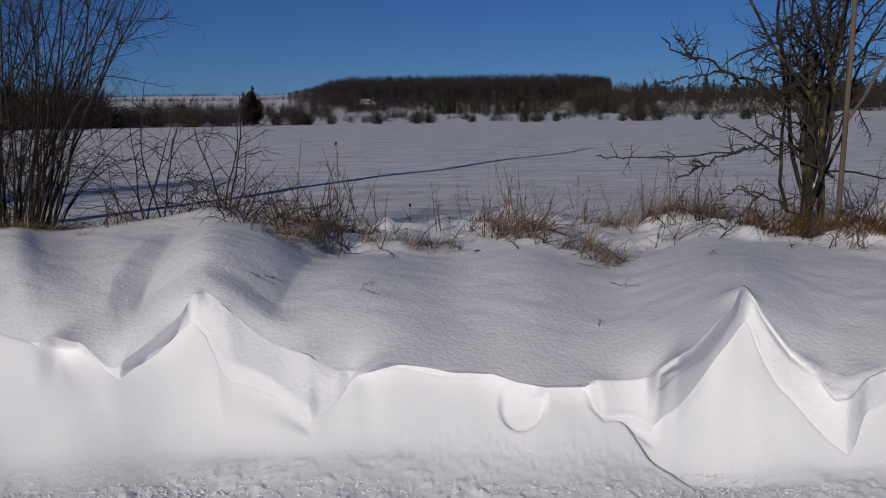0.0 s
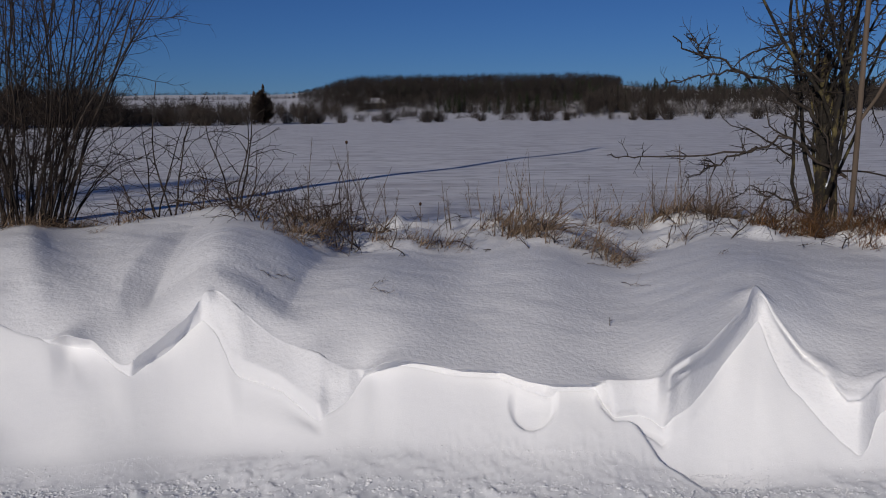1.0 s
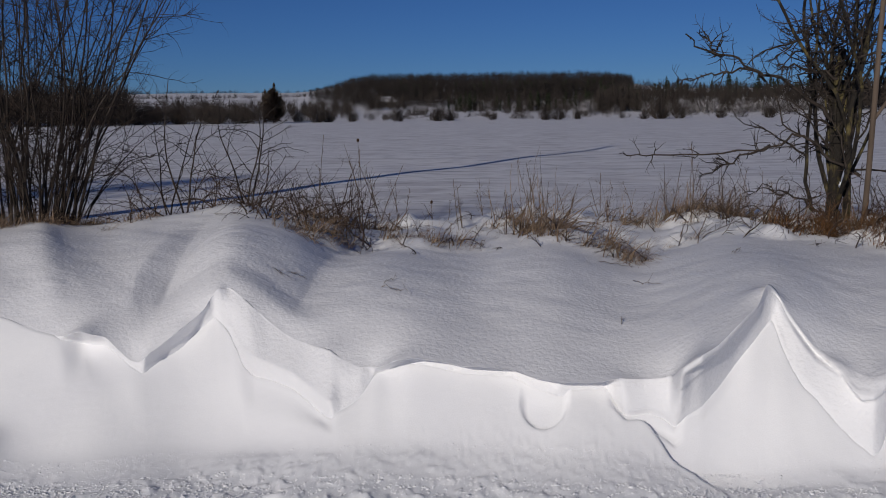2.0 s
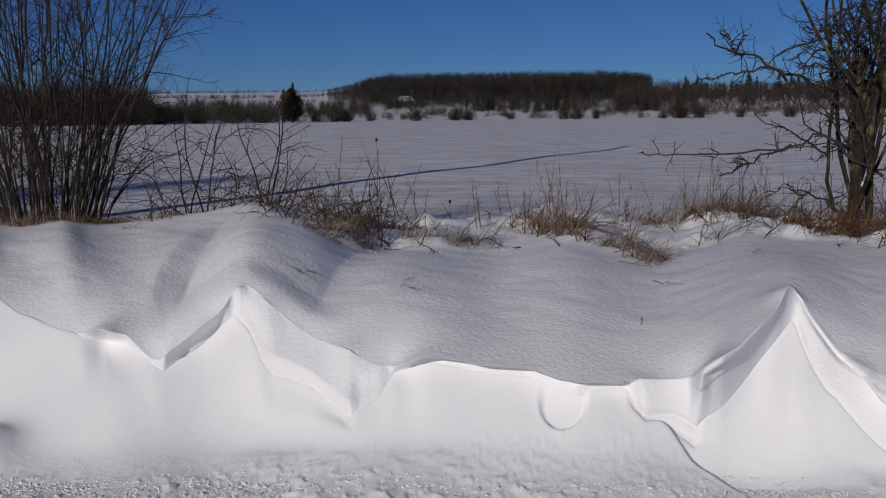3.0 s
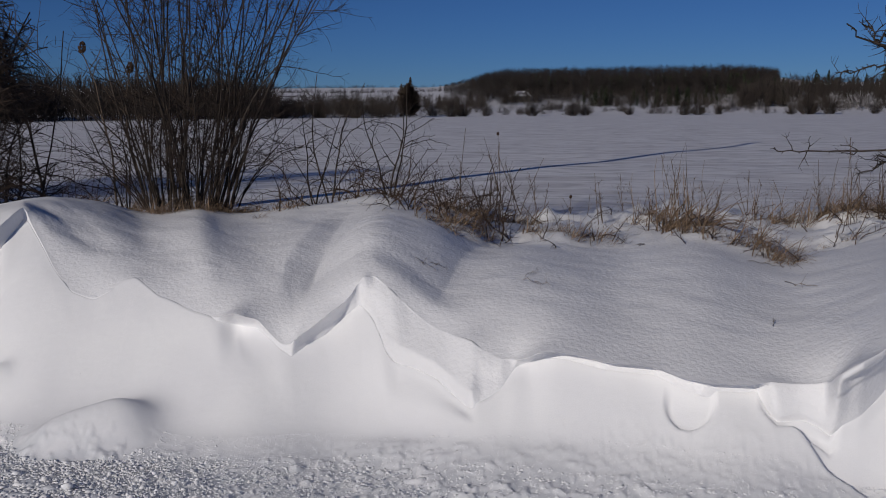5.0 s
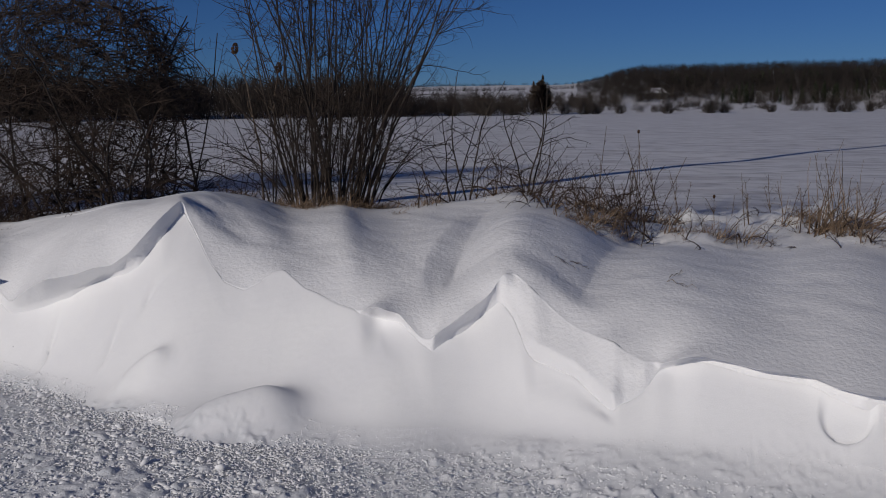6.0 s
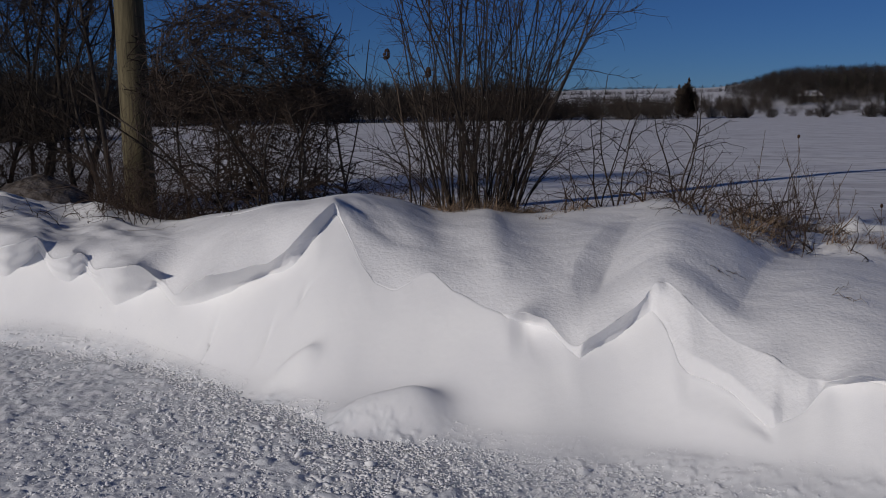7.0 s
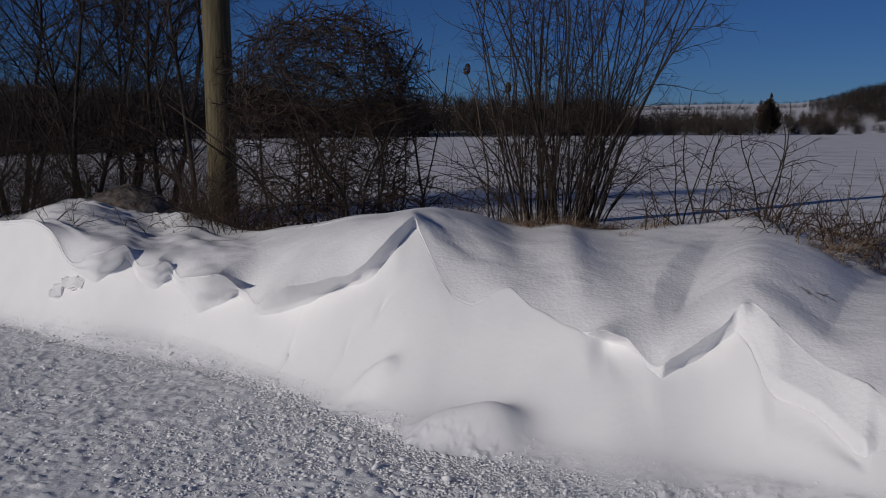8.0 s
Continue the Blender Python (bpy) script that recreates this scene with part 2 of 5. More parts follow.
LIP_MID = [(-33.94, 5.26, 0.54), (-33.11, 5.11, 0.48), (-32.06, 5.02, 0.46), (-31.16, 5.01, 0.5), (-30.25, 5.02, 0.56), (-29.39, 4.95, 0.54),
           (-28.55, 4.81, 0.49), (-26.49, 4.6, 0.44), (-25.13, 4.48, 0.43), (-24.55, 4.38, 0.455), (-24.09, 4.36, 0.465), (-23.63, 4.34, 0.455), (-22.73, 4.35, 0.43),
           (-22.04, 4.29, 0.38), (-21.36, 4.23, 0.33), (-20.69, 4.18, 0.33), (-20.41, 4.14, 0.375), (-19.71, 4.17, 0.40), (-18.37, 4.18, 0.47),
           (-17.17, 4.23, 0.52), (-16.51, 4.25, 0.57), (-16.41, 4.27, 0.585), (-15.86, 4.28, 0.64), (-15.18, 4.3, 0.63), (-14.01, 4.19, 0.58),
           (-13.02, 4.12, 0.51), (-11.65, 4.01, 0.45), (-10.6, 3.94, 0.43), (-8.98, 3.82, 0.43), (-8.09, 3.77, 0.39), (-7.01, 3.73, 0.37), (-6.27, 3.73, 0.36),
           (-5.53, 3.66, 0.39)]
LIP_EAST = [(-4.78, 3.62, 0.425), (-3.66, 3.62, 0.435), (-1.8, 3.61, 0.42), (-0.31, 3.6, 0.4), (2.67, 3.6, 0.39), (4.16, 3.55, 0.37), (6.02, 3.52, 0.36),
            (8.6, 3.57, 0.35), (9.87, 3.61, 0.36), (11.5, 3.65, 0.35), (13.21, 3.65, 0.36), (13.8, 3.46, 0.46), (15.01, 3.44, 0.52), (16.03, 3.53, 0.54),
            (17.34, 3.67, 0.61), (18.31, 3.83, 0.65), (18.67, 3.97, 0.72), (19.28, 4.04, 0.67), (19.99, 4.01, 0.58), (21.7, 3.96, 0.44), (23.01, 3.94, 0.41),
            (24.14, 3.89, 0.37), (24.92, 3.86, 0.38), (25.82, 3.91, 0.4), (26.94, 3.99, 0.41), (30, 4.2, 0.5), (33, 4.2, 0.42), (38, 4.7, 0.5), (45, 5.1, 0.45),
            (52, 6.1, 0.5), (64, 8.6, 0.45)]
RIM = [(-14.4, 5.5, 0.85), (-12.4, 5.5, 0.82), (-11, 5.5, 0.79), (-9.6, 5.5, 0.755), (-8.2, 5.5, 0.715), (-6.6, 5.5, 0.685), (-5.3, 5.6, 0.665), (-2.4, 5.6, 0.61), (0.5, 5.5, 0.58), (3.5, 5.6, 0.63),
       (6, 5.6, 0.64), (8.5, 5.5, 0.57), (11.4, 5.5, 0.52), (14.1, 5.8, 0.58), (16.5, 6.3, 0.63), (18.8, 6.1, 0.61), (21.4, 6.1, 0.61), (24.5, 6, 0.59), (27, 5.8, 0.58), (45, 6.9, 0.58), (64, 10.8, 0.58)]
CREST_WEST = [(-75, 24.62, 0.4), (-66, 17.09, 0.45), (-58.71, 14.5, 0.22), (-57.3, 13.5, 0.29), (-56.5, 13.5, 0.44), (-55.1, 13.3, 0.52), (-54, 13.1, 0.52),
              (-52.3, 12.7, 0.42), (-50.7, 12, 0.36), (-49.9, 11.6, 0.4), (-49, 11, 0.5), (-47.9, 10.4, 0.47), (-46.9, 10, 0.45), (-45.6, 9, 0.45), (-44.1, 8.2, 0.54),
              (-42.64, 7.7, 0.62), (-41.01, 7.1, 0.71), (-39.12, 6.8, 0.79), (-36.86, 6.6, 0.83), (-35.27, 6.5, 0.87), (-33.99, 6.6, 0.87), (-32.88, 6.7, 0.84),
              (-31.06, 6.8, 0.79)]
CREST_EAST = [(-29.09, 6.8, 0.7), (-27.83, 6.8, 0.7), (-25.55, 6.7, 0.74), (-24.31, 6.7, 0.69), (-22.52, 6.8, 0.66), (-20.13, 6.7, 0.71), (-17.45, 6.6, 0.74),
              (-15.83, 6.5, 0.8), (-15.24, 6.3, 0.84), (-14.56, 6.4, 0.83), (-13.36, 6.3, 0.83), (-12.35, 6.5, 0.76), (-10.27, 6.9, 0.66), (-6.71, 7.4, 0.57),
              (-3.09, 7.6, 0.55), (0.55, 7.6, 0.54), (4.19, 7.6, 0.54), (7.79, 7.6, 0.55), (11.33, 7.6, 0.55), (14.1, 7.3, 0.6), (16.48, 7.2, 0.58),
              (18.81, 7, 0.59), (21.39, 6.8, 0.61), (22.95, 6.8, 0.61), (24.46, 6.8, 0.67), (25.61, 6.8, 0.79), (26.41, 6.8, 0.84), (30, 6.9, 0.8), (45, 8, 0.7),
              (64, 12.5, 0.7)]
STEP = 0.1
STATION = np.arange(-74, 63, STEP)


def blur(v, sigma):
    n = int(3 * sigma / STEP) + 1
    k = np.exp(-0.5 * (np.arange(-n, n + 1) * STEP / sigma) ** 2)
    return np.convolve(np.pad(v, n, mode="edge"), k / k.sum(), mode="valid")


def curve(table, column, sigma):
    s = np.array([row[0] for row in table], float)
    return blur(np.interp(STATION, s, [row[column] for row in table]), sigma)


def road_height(x, y):
    """The road drops gently to the west, its shoulder towards the bank."""
    return 0.03 + 0.03 * np.clip(x + 0.5, -8, 0) - 0.12 * np.clip(y - 3.2, -0.9, 2.9)


foot_r = curve(FOOT, 1, 1.4)
foot_z = road_height(*polar(STATION, foot_r))
EDGE, LIP, CREST = EDGE_WEST + EDGE_MID + EDGE_EAST, LIP_FAR_WEST + LIP_WEST + LIP_MID + LIP_EAST, CREST_WEST + CREST_EAST
edge_r, edge_z = curve(EDGE, 1, 0.12), curve(EDGE, 2, 0.12)
lip_r, lip_z = curve(LIP, 1, 0.12), curve(LIP, 2, 0.12)
flush = smoothstep(0.06, 0.03, blur(lip_z - edge_z, 0.25)) * smoothstep(-24.5, -25.5, STATION)   # there the crust runs out into the slope without a lip
lip_r, lip_z = lip_r + (edge_r - lip_r) * flush, lip_z + (edge_z + 0.003 - lip_z) * flush
jut = smoothstep(-6.0, -3.5, STATION) * smoothstep(10.4, 8.8, STATION)    # a thin slab juts out over the slope
edge_r, edge_z = edge_r * (1 - jut) + (lip_r + 0.09) * jut, edge_z * (1 - jut) + (lip_z - 0.054) * jut
gap = np.clip((-45.8 - STATION) / 0.8, 0, 1)             # farther west the breaks are worn rounder
lip_r, lip_z = lip_r * (1 - gap) + curve(LIP, 1, 0.2) * gap, lip_z * (1 - gap) + curve(LIP, 2, 0.2) * gap
edge_r, edge_z = edge_r * (1 - gap) + curve(EDGE, 1, 0.2) * gap, edge_z * (1 - gap) + curve(EDGE, 2, 0.16) * gap
worn = smoothstep(-54.0, -55.2, STATION)
lip_r, edge_r = lip_r * (1 - worn) + curve(LIP, 1, 0.7) * worn, edge_r * (1 - worn) + curve(EDGE, 1, 0.7) * worn
crest_r, crest_z = curve(CREST, 1, 0.5), curve(CREST, 2, 0.4)
dome = smoothstep(-26, -22, STATION)
crest_r, crest_z = crest_r * (1 - dome) + curve(CREST, 1, 1.1) * dome, crest_z * (1 - dome) + curve(CREST, 2, 0.9) * dome
base_r, base_z = blur(lip_r, 2.5), blur(lip_z, 2.5)
west = smoothstep(-10.5, -19.5, STATION)              # west of the dome the top rounds off to the crest
rim_r = curve(RIM, 1, 0.9) * (1 - west) + (0.06 * base_r + 0.94 * crest_r) * west
top_power = 2.4 + 0.5 * np.exp(-((STATION + 42) / 4) ** 2) + 1.3 * np.exp(-((STATION + 18.5) / 4) ** 2) + 0.8 * np.exp(-((STATION + 28) / 4) ** 2)
rim_z = curve(RIM, 2, 0.9) * (1 - west) + crest_z * west


run_out = 0.6 + 0.3 * smoothstep(-36, -25, STATION)    # how far the slope thins out over the road


def shoulder(x, y):
    """The strewn shoulder falls away from the bank's foot."""
    foot_y = np.interp(x, foot_r * np.sin(np.radians(STATION)), foot_r * np.cos(np.radians(STATION)))
    return -0.11 * np.clip(foot_y - np.maximum(y, 2.3), 0, 9)


def slope_height(i, r):
    """The smooth drifted slope under the crust; i: index of the station."""
    soft = 0.2 + 0.06 * smoothstep(-26, -42, STATION[i]) - 0.11 * smoothstep(9, 16, STATION[i])  # the foot runs out softly on the road
    d = np.logaddexp(0, (r - foot_r[i] - 0.5 * soft) / soft) * soft
    steep = 0.62 + 0.48 / (1 + np.exp(-(STATION[i] + 17) / 4.5)) + 0.5 / (1 + np.exp((STATION[i] + 47) / 1.5))
    return foot_z[i] - 0.03 + steep * d + 0.25 / (1 + np.exp(-(STATION[i] + 22) / 3)) * d * d


def field_height(x, y):
    r = np.hypot(x, y)
    deg = np.degrees(np.arctan2(x, y))
    z = 0.02 - 1.0 * smoothstep(10, 230, r)
    z = z + 2.4 * smoothstep(232, 330, r)
    hill = smoothstep(-11, -5, deg) * (1 - 0.45 * smoothstep(7, 13, deg))
    z = z + (0.0405 + 0.021 * hill - 0.012 * smoothstep(8, 14, deg)) * np.clip(r - 330, 0, 400) + 0.4 * rough(x, y, 0.02, 5, 2) * smoothstep(260, 400, r)
    return z + 0.03 * rough(x, y, 0.25, 9, 3) * smoothstep(9, 14, r)


# ---- ground, road, bank ----
def build_ground():
    rings = np.concatenate([np.linspace(0.02, 9, 20), np.geomspace(9.5, 2600, 170)])
    deg = np.concatenate([np.arange(-180, -70, 2.5), np.arange(-70, 45, 0.5), np.arange(45, 180.1, 2.5)])
    d, r = np.meshgrid(deg, rings, indexing="ij")
    x, y = polar(d, r)
    back = np.where(np.abs(d + 6) < 68, np.interp(d, STATION, crest_r), 40.0)
    near_ = 1 - smoothstep(-1.0, 1.5, r - back)
    z = field_height(x, y) * (1 - near_) + (road_height(x, y) - 0.40) * near_
    ob = mesh_object("ground", np.stack([x, y, z], -1).reshape(-1, 3), grid_faces(*x.shape), SNOW_FIELD, smooth=True)
    tagged(ob, "wide snow-covered farm field under a clear winter sky", "ground", kind="structure")


def churned(x, y):
    """Clods and crumbs pressed into the road snow."""
    grit = 0.85 + 0.15 * smoothstep(0.6, -1.2, x)
    clods = 0.014 * np.maximum(rough(x, y, 15, 22, 2) - 0.1, 0) + 0.014 * np.maximum(rough(x * 0.9, y, 29, 25, 2) - 0.15, 0)
    return grit * smoothstep(1.3, 2.1, y) * (0.006 * rough(x, y, 6, 21, 2) + clods) + 0.010 * rough(x, y, 1.3, 23, 2)


def build_road():
    fx, fy = polar(STATION, foot_r - run_out + 0.3)
    xs = np.concatenate([np.arange(-19, -8.5, 0.05), np.arange(-8.5, -0.4, 0.0125), np.arange(-0.4, 6.8, 0.08)])
    far_edge = np.interp(xs, fx, fy)
    t = np.concatenate([np.linspace(0, 0.7, 26)[:-1], np.linspace(0.7, 1, 170)])
    y = -3.4 + (far_edge[:, None] + 3.4) * t[None, :]
    x = xs[:, None] + 0 * y
    fade = smoothstep(0.0, 0.2, far_edge[:, None] - y)
    z = road_height(x, y) + shoulder(x, y) + 0.004 + churned(x, y) - 0.03 * (1 - fade)
    ob = mesh_object("road", np.stack([x, y, z], -1).reshape(-1, 3), grid_faces(*x.shape), SNOW_ROAD, smooth=True)
    tagged(ob, "road edge of churned packed snow with loose crumbs", "road", kind="structure")


# low drifts at the bank's foot: x, y, length, width, height, bearing
DRIFTS = [(-2.33, 3.57, 0.27, 0.13, 0.14, -16, 1.3), (-3.14, 3.92, 0.15, 0.07, 0.075, -4, 1.4)]
# small wind-cut dents in the slope: station, distance, size, depth
DENTS = [(-43.6, 6.02, 0.10, 0.075), (-40.3, 5.46, 0.09, 0.06), (-37.95, 5.41, 0.05, 0.045)]


def slope_detail(deg, r):
    """Drifts, scoops and the broken apron on the lower slope, added to its height."""
    x, y = polar(deg, r)
    fr, er = np.interp(deg, STATION, foot_r), np.interp(deg, STATION, edge_r)
    q = np.clip((r - fr) / (er - fr), 0, 1)
    z = 0.012 * rough(x, y, 1.1, 31, 2) + 0.004 * rough(x, y, 5, 32, 2)
    for mx, my, ln, wd, h, b, back in DRIFTS:
        c, s = math.cos(radians(b)), math.sin(radians(b))
        u, v = ((x - mx) * c - (y - my) * s) / ln, ((x - mx) * s + (y - my) * c) / wd
        z = z + h * np.exp(-np.abs(u) ** np.where(u < 0, 3.0, 3.4) - np.where(v < 0, v * v, back * v * v)) * (1 + 0.25 * u)
    for a, rr, size, depth in DENTS:
        u, v = np.radians(deg - a) * rr, r - rr
        w = u - 0.9 * v                                  # deepens eastward, then rises sharply
        z = z - depth * np.exp(-np.where(w < 0, -w / (0.5 * size), w / 0.05) - (v / (0.6 * size)) ** 2)
    # apron of fallen snow, ending eastward in a clean diagonal break
    q2 = np.clip((r - fr) / (er - fr), -0.7, 1)
    brk = 14.6 - 4.4 * q2
    east = smoothstep(0.0, 1.15, deg - brk) * (1 - smoothstep(2.5, 8, deg - brk))
    z = z - 0.06 * east * smoothstep(-0.6, 0.1, q2) * smoothstep(1.0, 0.85, q2)
    west = smoothstep(0, 2.5, (-8.6 - 2.5 * (1 - q)) - deg) * (1 - smoothstep(3, 10, (-8.6 - 2.5 * (1 - q)) - deg))
    z = z - 0.03 * west * np.sin(np.pi * q)
    ledge = smoothstep(-15.2, -13.8, deg) * smoothstep(-8.6, -9.6, deg)
    z = z - 0.035 * ledge * smoothstep(0.55, 0.97, q)
    z = z - 0.05 * smoothstep(9.0, 9.8, deg) * smoothstep(14.2, 13.4, deg) * smoothstep(0.72, 0.98, q)
    # rounded scoop
    u, v = (deg - 5.1) / 1.55, (r - 3.585) / 0.09
    ins = u * u + np.where(v < 0, v * v, 0.15 * v * v)
    z = z - 0.045 * smoothstep(1.25, 0.55, ins) * smoothstep(0.06, -0.03, r - 3.60)
    # crumbly debris on the apron
    crumb = smoothstep(0.75, 0.2, q) * smoothstep(-6, 3, deg) * smoothstep(25, 12, deg)
    z = z + crumb * (0.004 * np.abs(rough(x, y, 30, 33, 2)) + 0.003 * rough(x, y, 5, 34, 2))
    return z


def lower_surface(deg, r):
    """Height of the drifted slope, running out under the road's crumbs."""
    i = np.clip(np.round((deg - STATION[0]) / STEP).astype(int), 0, len(STATION) - 1)
    x, y = polar(deg, r)
    rr = np.minimum(r, edge_r[i])
    off = r - foot_r[i]
    out = run_out[i]
    z = slope_height(i, rr) + slope_detail(deg, rr) * smoothstep(-0.45, -0.15, off)
    short = (edge_z - slope_height(np.arange(len(STATION)), edge_r)).clip(-0.35, 0.35)     # the slope runs up to the crust's edge
    wide, mid = blur(short, 4.0), blur(short, 1.8)
    even = blur(edge_r, 2.0) - foot_r                     # an even measure up the slope, so that it carries no ribs below the jags

    def rise(j, r_off):
        u = r_off / even[j]
        return wide[j] * smoothstep(0.1, 0.9, u) + (mid - wide)[j] * smoothstep(0.4, 0.95, u)

    every = np.arange(len(STATION))
    rest = blur(short - rise(every, edge_r - foot_r), 0.3)[i]
    z = z + rise(i, np.minimum(off, (edge_r - foot_r)[i])) + rest * smoothstep(-0.26, 0.0, r - edge_r[i])
    z = z - 0.6 * np.maximum(r - edge_r[i] - 0.03, 0)
    ragged = off + 0.10 * rough(x, y, 2.2, 26, 2) - 0.08 * smoothstep(-6, 4, deg)
    z = z + smoothstep(0.06, -0.35, ragged) * (0.012 + churned(x, y))
    tail = smoothstep(0.0, 0.5, off + out)
    return z * tail + (1 - tail) * (road_height(x, y) + shoulder(x, y) - 0.012)


def build_bank():
    bank = thing("snow_bank", (0, 0, 0), "wind-carved roadside snow bank with a broken overhanging crust", "snow bank")
    n = len(STATION)
    # lower slope
    t = np.concatenate([np.linspace(0, 0.45, 84)[:-1], np.linspace(0.45, 1, 72)])
    r = foot_r[:, None] - run_out[:, None] + (edge_r - foot_r + run_out + 0.30)[:, None] * t
    deg = STATION[:, None] + 0 * r
    x, y = polar(deg, r)
    z = lower_surface(deg, r)
    slope = mesh_object("lower_slope", np.stack([x, y, z], -1).reshape(-1, 3), grid_faces(*x.shape), SNOW_SLOPE, bank, "smooth bright slope of drifted snow", True)
    grit = smoothstep(0.06, -0.34, (r - foot_r[:, None]) + 0.12 * rough(x, y, 2.2, 26, 2)) * (1 - 0.45 * smoothstep(-30, -14, deg))
    mixed = slope.data.attributes.new("grit", "FLOAT", "POINT")                # its foot is mixed with road grit
    mixed.data.foreach_set("value", grit.ravel())

    # the crust: underside, riser, rounded lip, top, back
    cols_r, cols_z, hold = [], [], []
    for k in (1.0, 0.5):                                  # runs back under the slope
        cols_r.append(edge_r + 0.25 * k)
        cols_z.append(edge_z - 0.2)
        hold.append(0 * edge_r)
    m = 24
    # the crust's eastern wings broke in two layers: the upper one stands a little proud
    layer_at = np.interp(STATION, [13.3, 14, 18.6, 19.6, 21.7, 23.2, 24.3, 25.4, 27, 30], [0.62, 0.55, 0.75, 0.97, 0.95, 0.83, 0.68, 0.77, 0.9, 0.8])
    layer = (0.020 + 0.022 * smoothstep(19.3, 20, STATION)) * smoothstep(13.2, 13.8, STATION) * (1 - 0.7 * np.exp(-((STATION - 19.0) / 0.5) ** 2))
    wing = smoothstep(13.7, 14.5, STATION) * smoothstep(18.9, 18.2, STATION) + smoothstep(19.8, 20.6, STATION) * smoothstep(25.7, 25.0, STATION)
    flutes = 0.016 * smoothstep(-45.6, -46.6, STATION)     # wind-carved ribs on the faces of the western slabs
    for j in range(m + 1):
        s = j / m
        hang = smoothstep(0.0, -0.05, lip_r - edge_r)      # where the lip hangs over, most so at its top
        e = (s + 0.06 * math.sin(2 * math.pi * s)) * (1 - hang) + s * hang
        block = smoothstep(-15.0, -13.6, STATION) * smoothstep(-8.2, -9.4, STATION)      # a slab edge below the western facet
        e = e * (1 - block) + block * max(0.0, (s - 0.16) / 0.84)
        e = e * (1 - jut) + jut * max(0.0, (s - 0.72) / 0.28)           # an upright wall under the thin slab
        e = e * (1 - wing) + wing * (0.72 * s + 0.28 * float(smoothstep(0.78, 0.9, s)))     # the wings' top layer overhangs
        bulge = 0.006 * math.sin(math.pi * s) * hang
        proud = layer * smoothstep(-0.025, 0.025, s - layer_at) * smoothstep(1.02, 0.9, s)
        cols_r.append(edge_r - 0.004 * (1 - s) + (lip_r - edge_r) * e + bulge - proud + flutes * math.sin(math.pi * s) * np.sin(11 * s + 2.1 * STATION))
        cols_z.append((edge_z - 0.03 * max(0.0, 1 - 5 * s) ** 2) + (lip_z - edge_z) * s)
        hold.append(0 * edge_r + 0.004 * math.sin(math.pi * s))
    m = 74

    def smooth_top(rr):
        tb = np.clip((rr - base_r) / (rim_r - base_r), -0.3, 1)
        return base_z + (rim_z - base_z) * (1 - np.sign(1 - tb) * np.abs(1 - tb) ** top_power)

    over = lip_z - smooth_top(lip_r)
    reach = int(1.6 / STEP)
    lift = blur(np.max([np.roll(np.maximum(over, 0), k) for k in range(-reach, reach + 1, 4)], axis=0), 1.6)
    dip = over - lift
    first_top = len(cols_r)
    for j in range(1, m + 1):
        s = (j / m) ** 1.7
        rr = lip_r + (rim_r - lip_r) * s
        cols_r.append(rr)
        cols_z.append(smooth_top(rr) + lift * (1 - s * s * (3 - 2 * s)))
        hold.append(0 * rr + smoothstep(0, 0.25, s))
    # the top rolls down to the broken edge on every side of a tongue
    close = np.arange(STATION[0], STATION[-1], STEP / 3)
    lx, ly = polar(close, np.interp(close, STATION, lip_r))
    ld = np.interp(close, STATION, dip)
    roll = 0.26 - 0.11 * np.clip((-45 - STATION) / 2, 0, 1) + 0.16 * np.exp(-((STATION + 28.5) / 4.5) ** 2)
    for j in range(first_top, len(cols_r)):
        px, py = polar(STATION, cols_r[j])
        d2 = (px[:, None] - lx[None, :]) ** 2 + (py[:, None] - ly[None, :]) ** 2
        w = 1 / (d2 + 5e-4) ** 1.6
        near = np.sqrt(d2.min(axis=1))
        cols_z[j] = cols_z[j] + (w * ld).sum(axis=1) / w.sum(axis=1) * np.exp(-(near / roll) ** 1.25)
    m = 20
    for j in range(1, m + 1):
        s = j / m
        cols_r.append(rim_r + (crest_r - rim_r) * s)
        cols_z.append(rim_z + (crest_z - rim_z) * (3 * s * s - 2 * s ** 3))
        hold.append(0 * rim_r + 1)
    m = 10
    for j in range(1, m + 1):
        s = j / m
        cols_r.append(crest_r + 3.2 * s)
        cols_z.append(crest_z + (-0.12 - crest_z) * (s * s * (3 - 2 * s)))
        hold.append(0 * rim_r + 1)
    r, z, hd = np.stack(cols_r, 1), np.stack(cols_z, 1), np.stack(hold, 1)
    deg = STATION[:, None] + 0 * r
    x, y = polar(deg, r)
    z = z + hd * top_detail(deg, r, x, y)
    mesh_object("crust", np.stack([x, y, z], -1).reshape(-1, 3), grid_faces(*x.shape), SNOW_CRUST, bank, "wind-packed snow crust with a jagged undercut edge", True)
    return r, z


def fold(x, y, line, west_side, east_side, depth):
    """A wind-cut trough along a line of (station, distance): a wall falling eastward, then a slow recovery."""
    px, py = polar(np.array([q[0] for q in line], float), np.array([q[1] for q in line], float))
    order = np.argsort(py)
    lx = np.interp(y, py[order], px[order])
    v = x - lx
    length = py.max() - py.min()
    ends = smoothstep(py.min() - 0.25 * length, py.min() + 0.3 * length, y) * smoothstep(py.max() + 0.3 * length, py.max() - 0.3 * length, y)
    return -depth * ends * np.exp(-np.abs(v / (np.where(v < 0, west_side, east_side) * (0.45 + 0.55 * np.clip((y - py.min()) / length, 0, 1)))) ** np.where(v < 0, 1.15, 1.7))


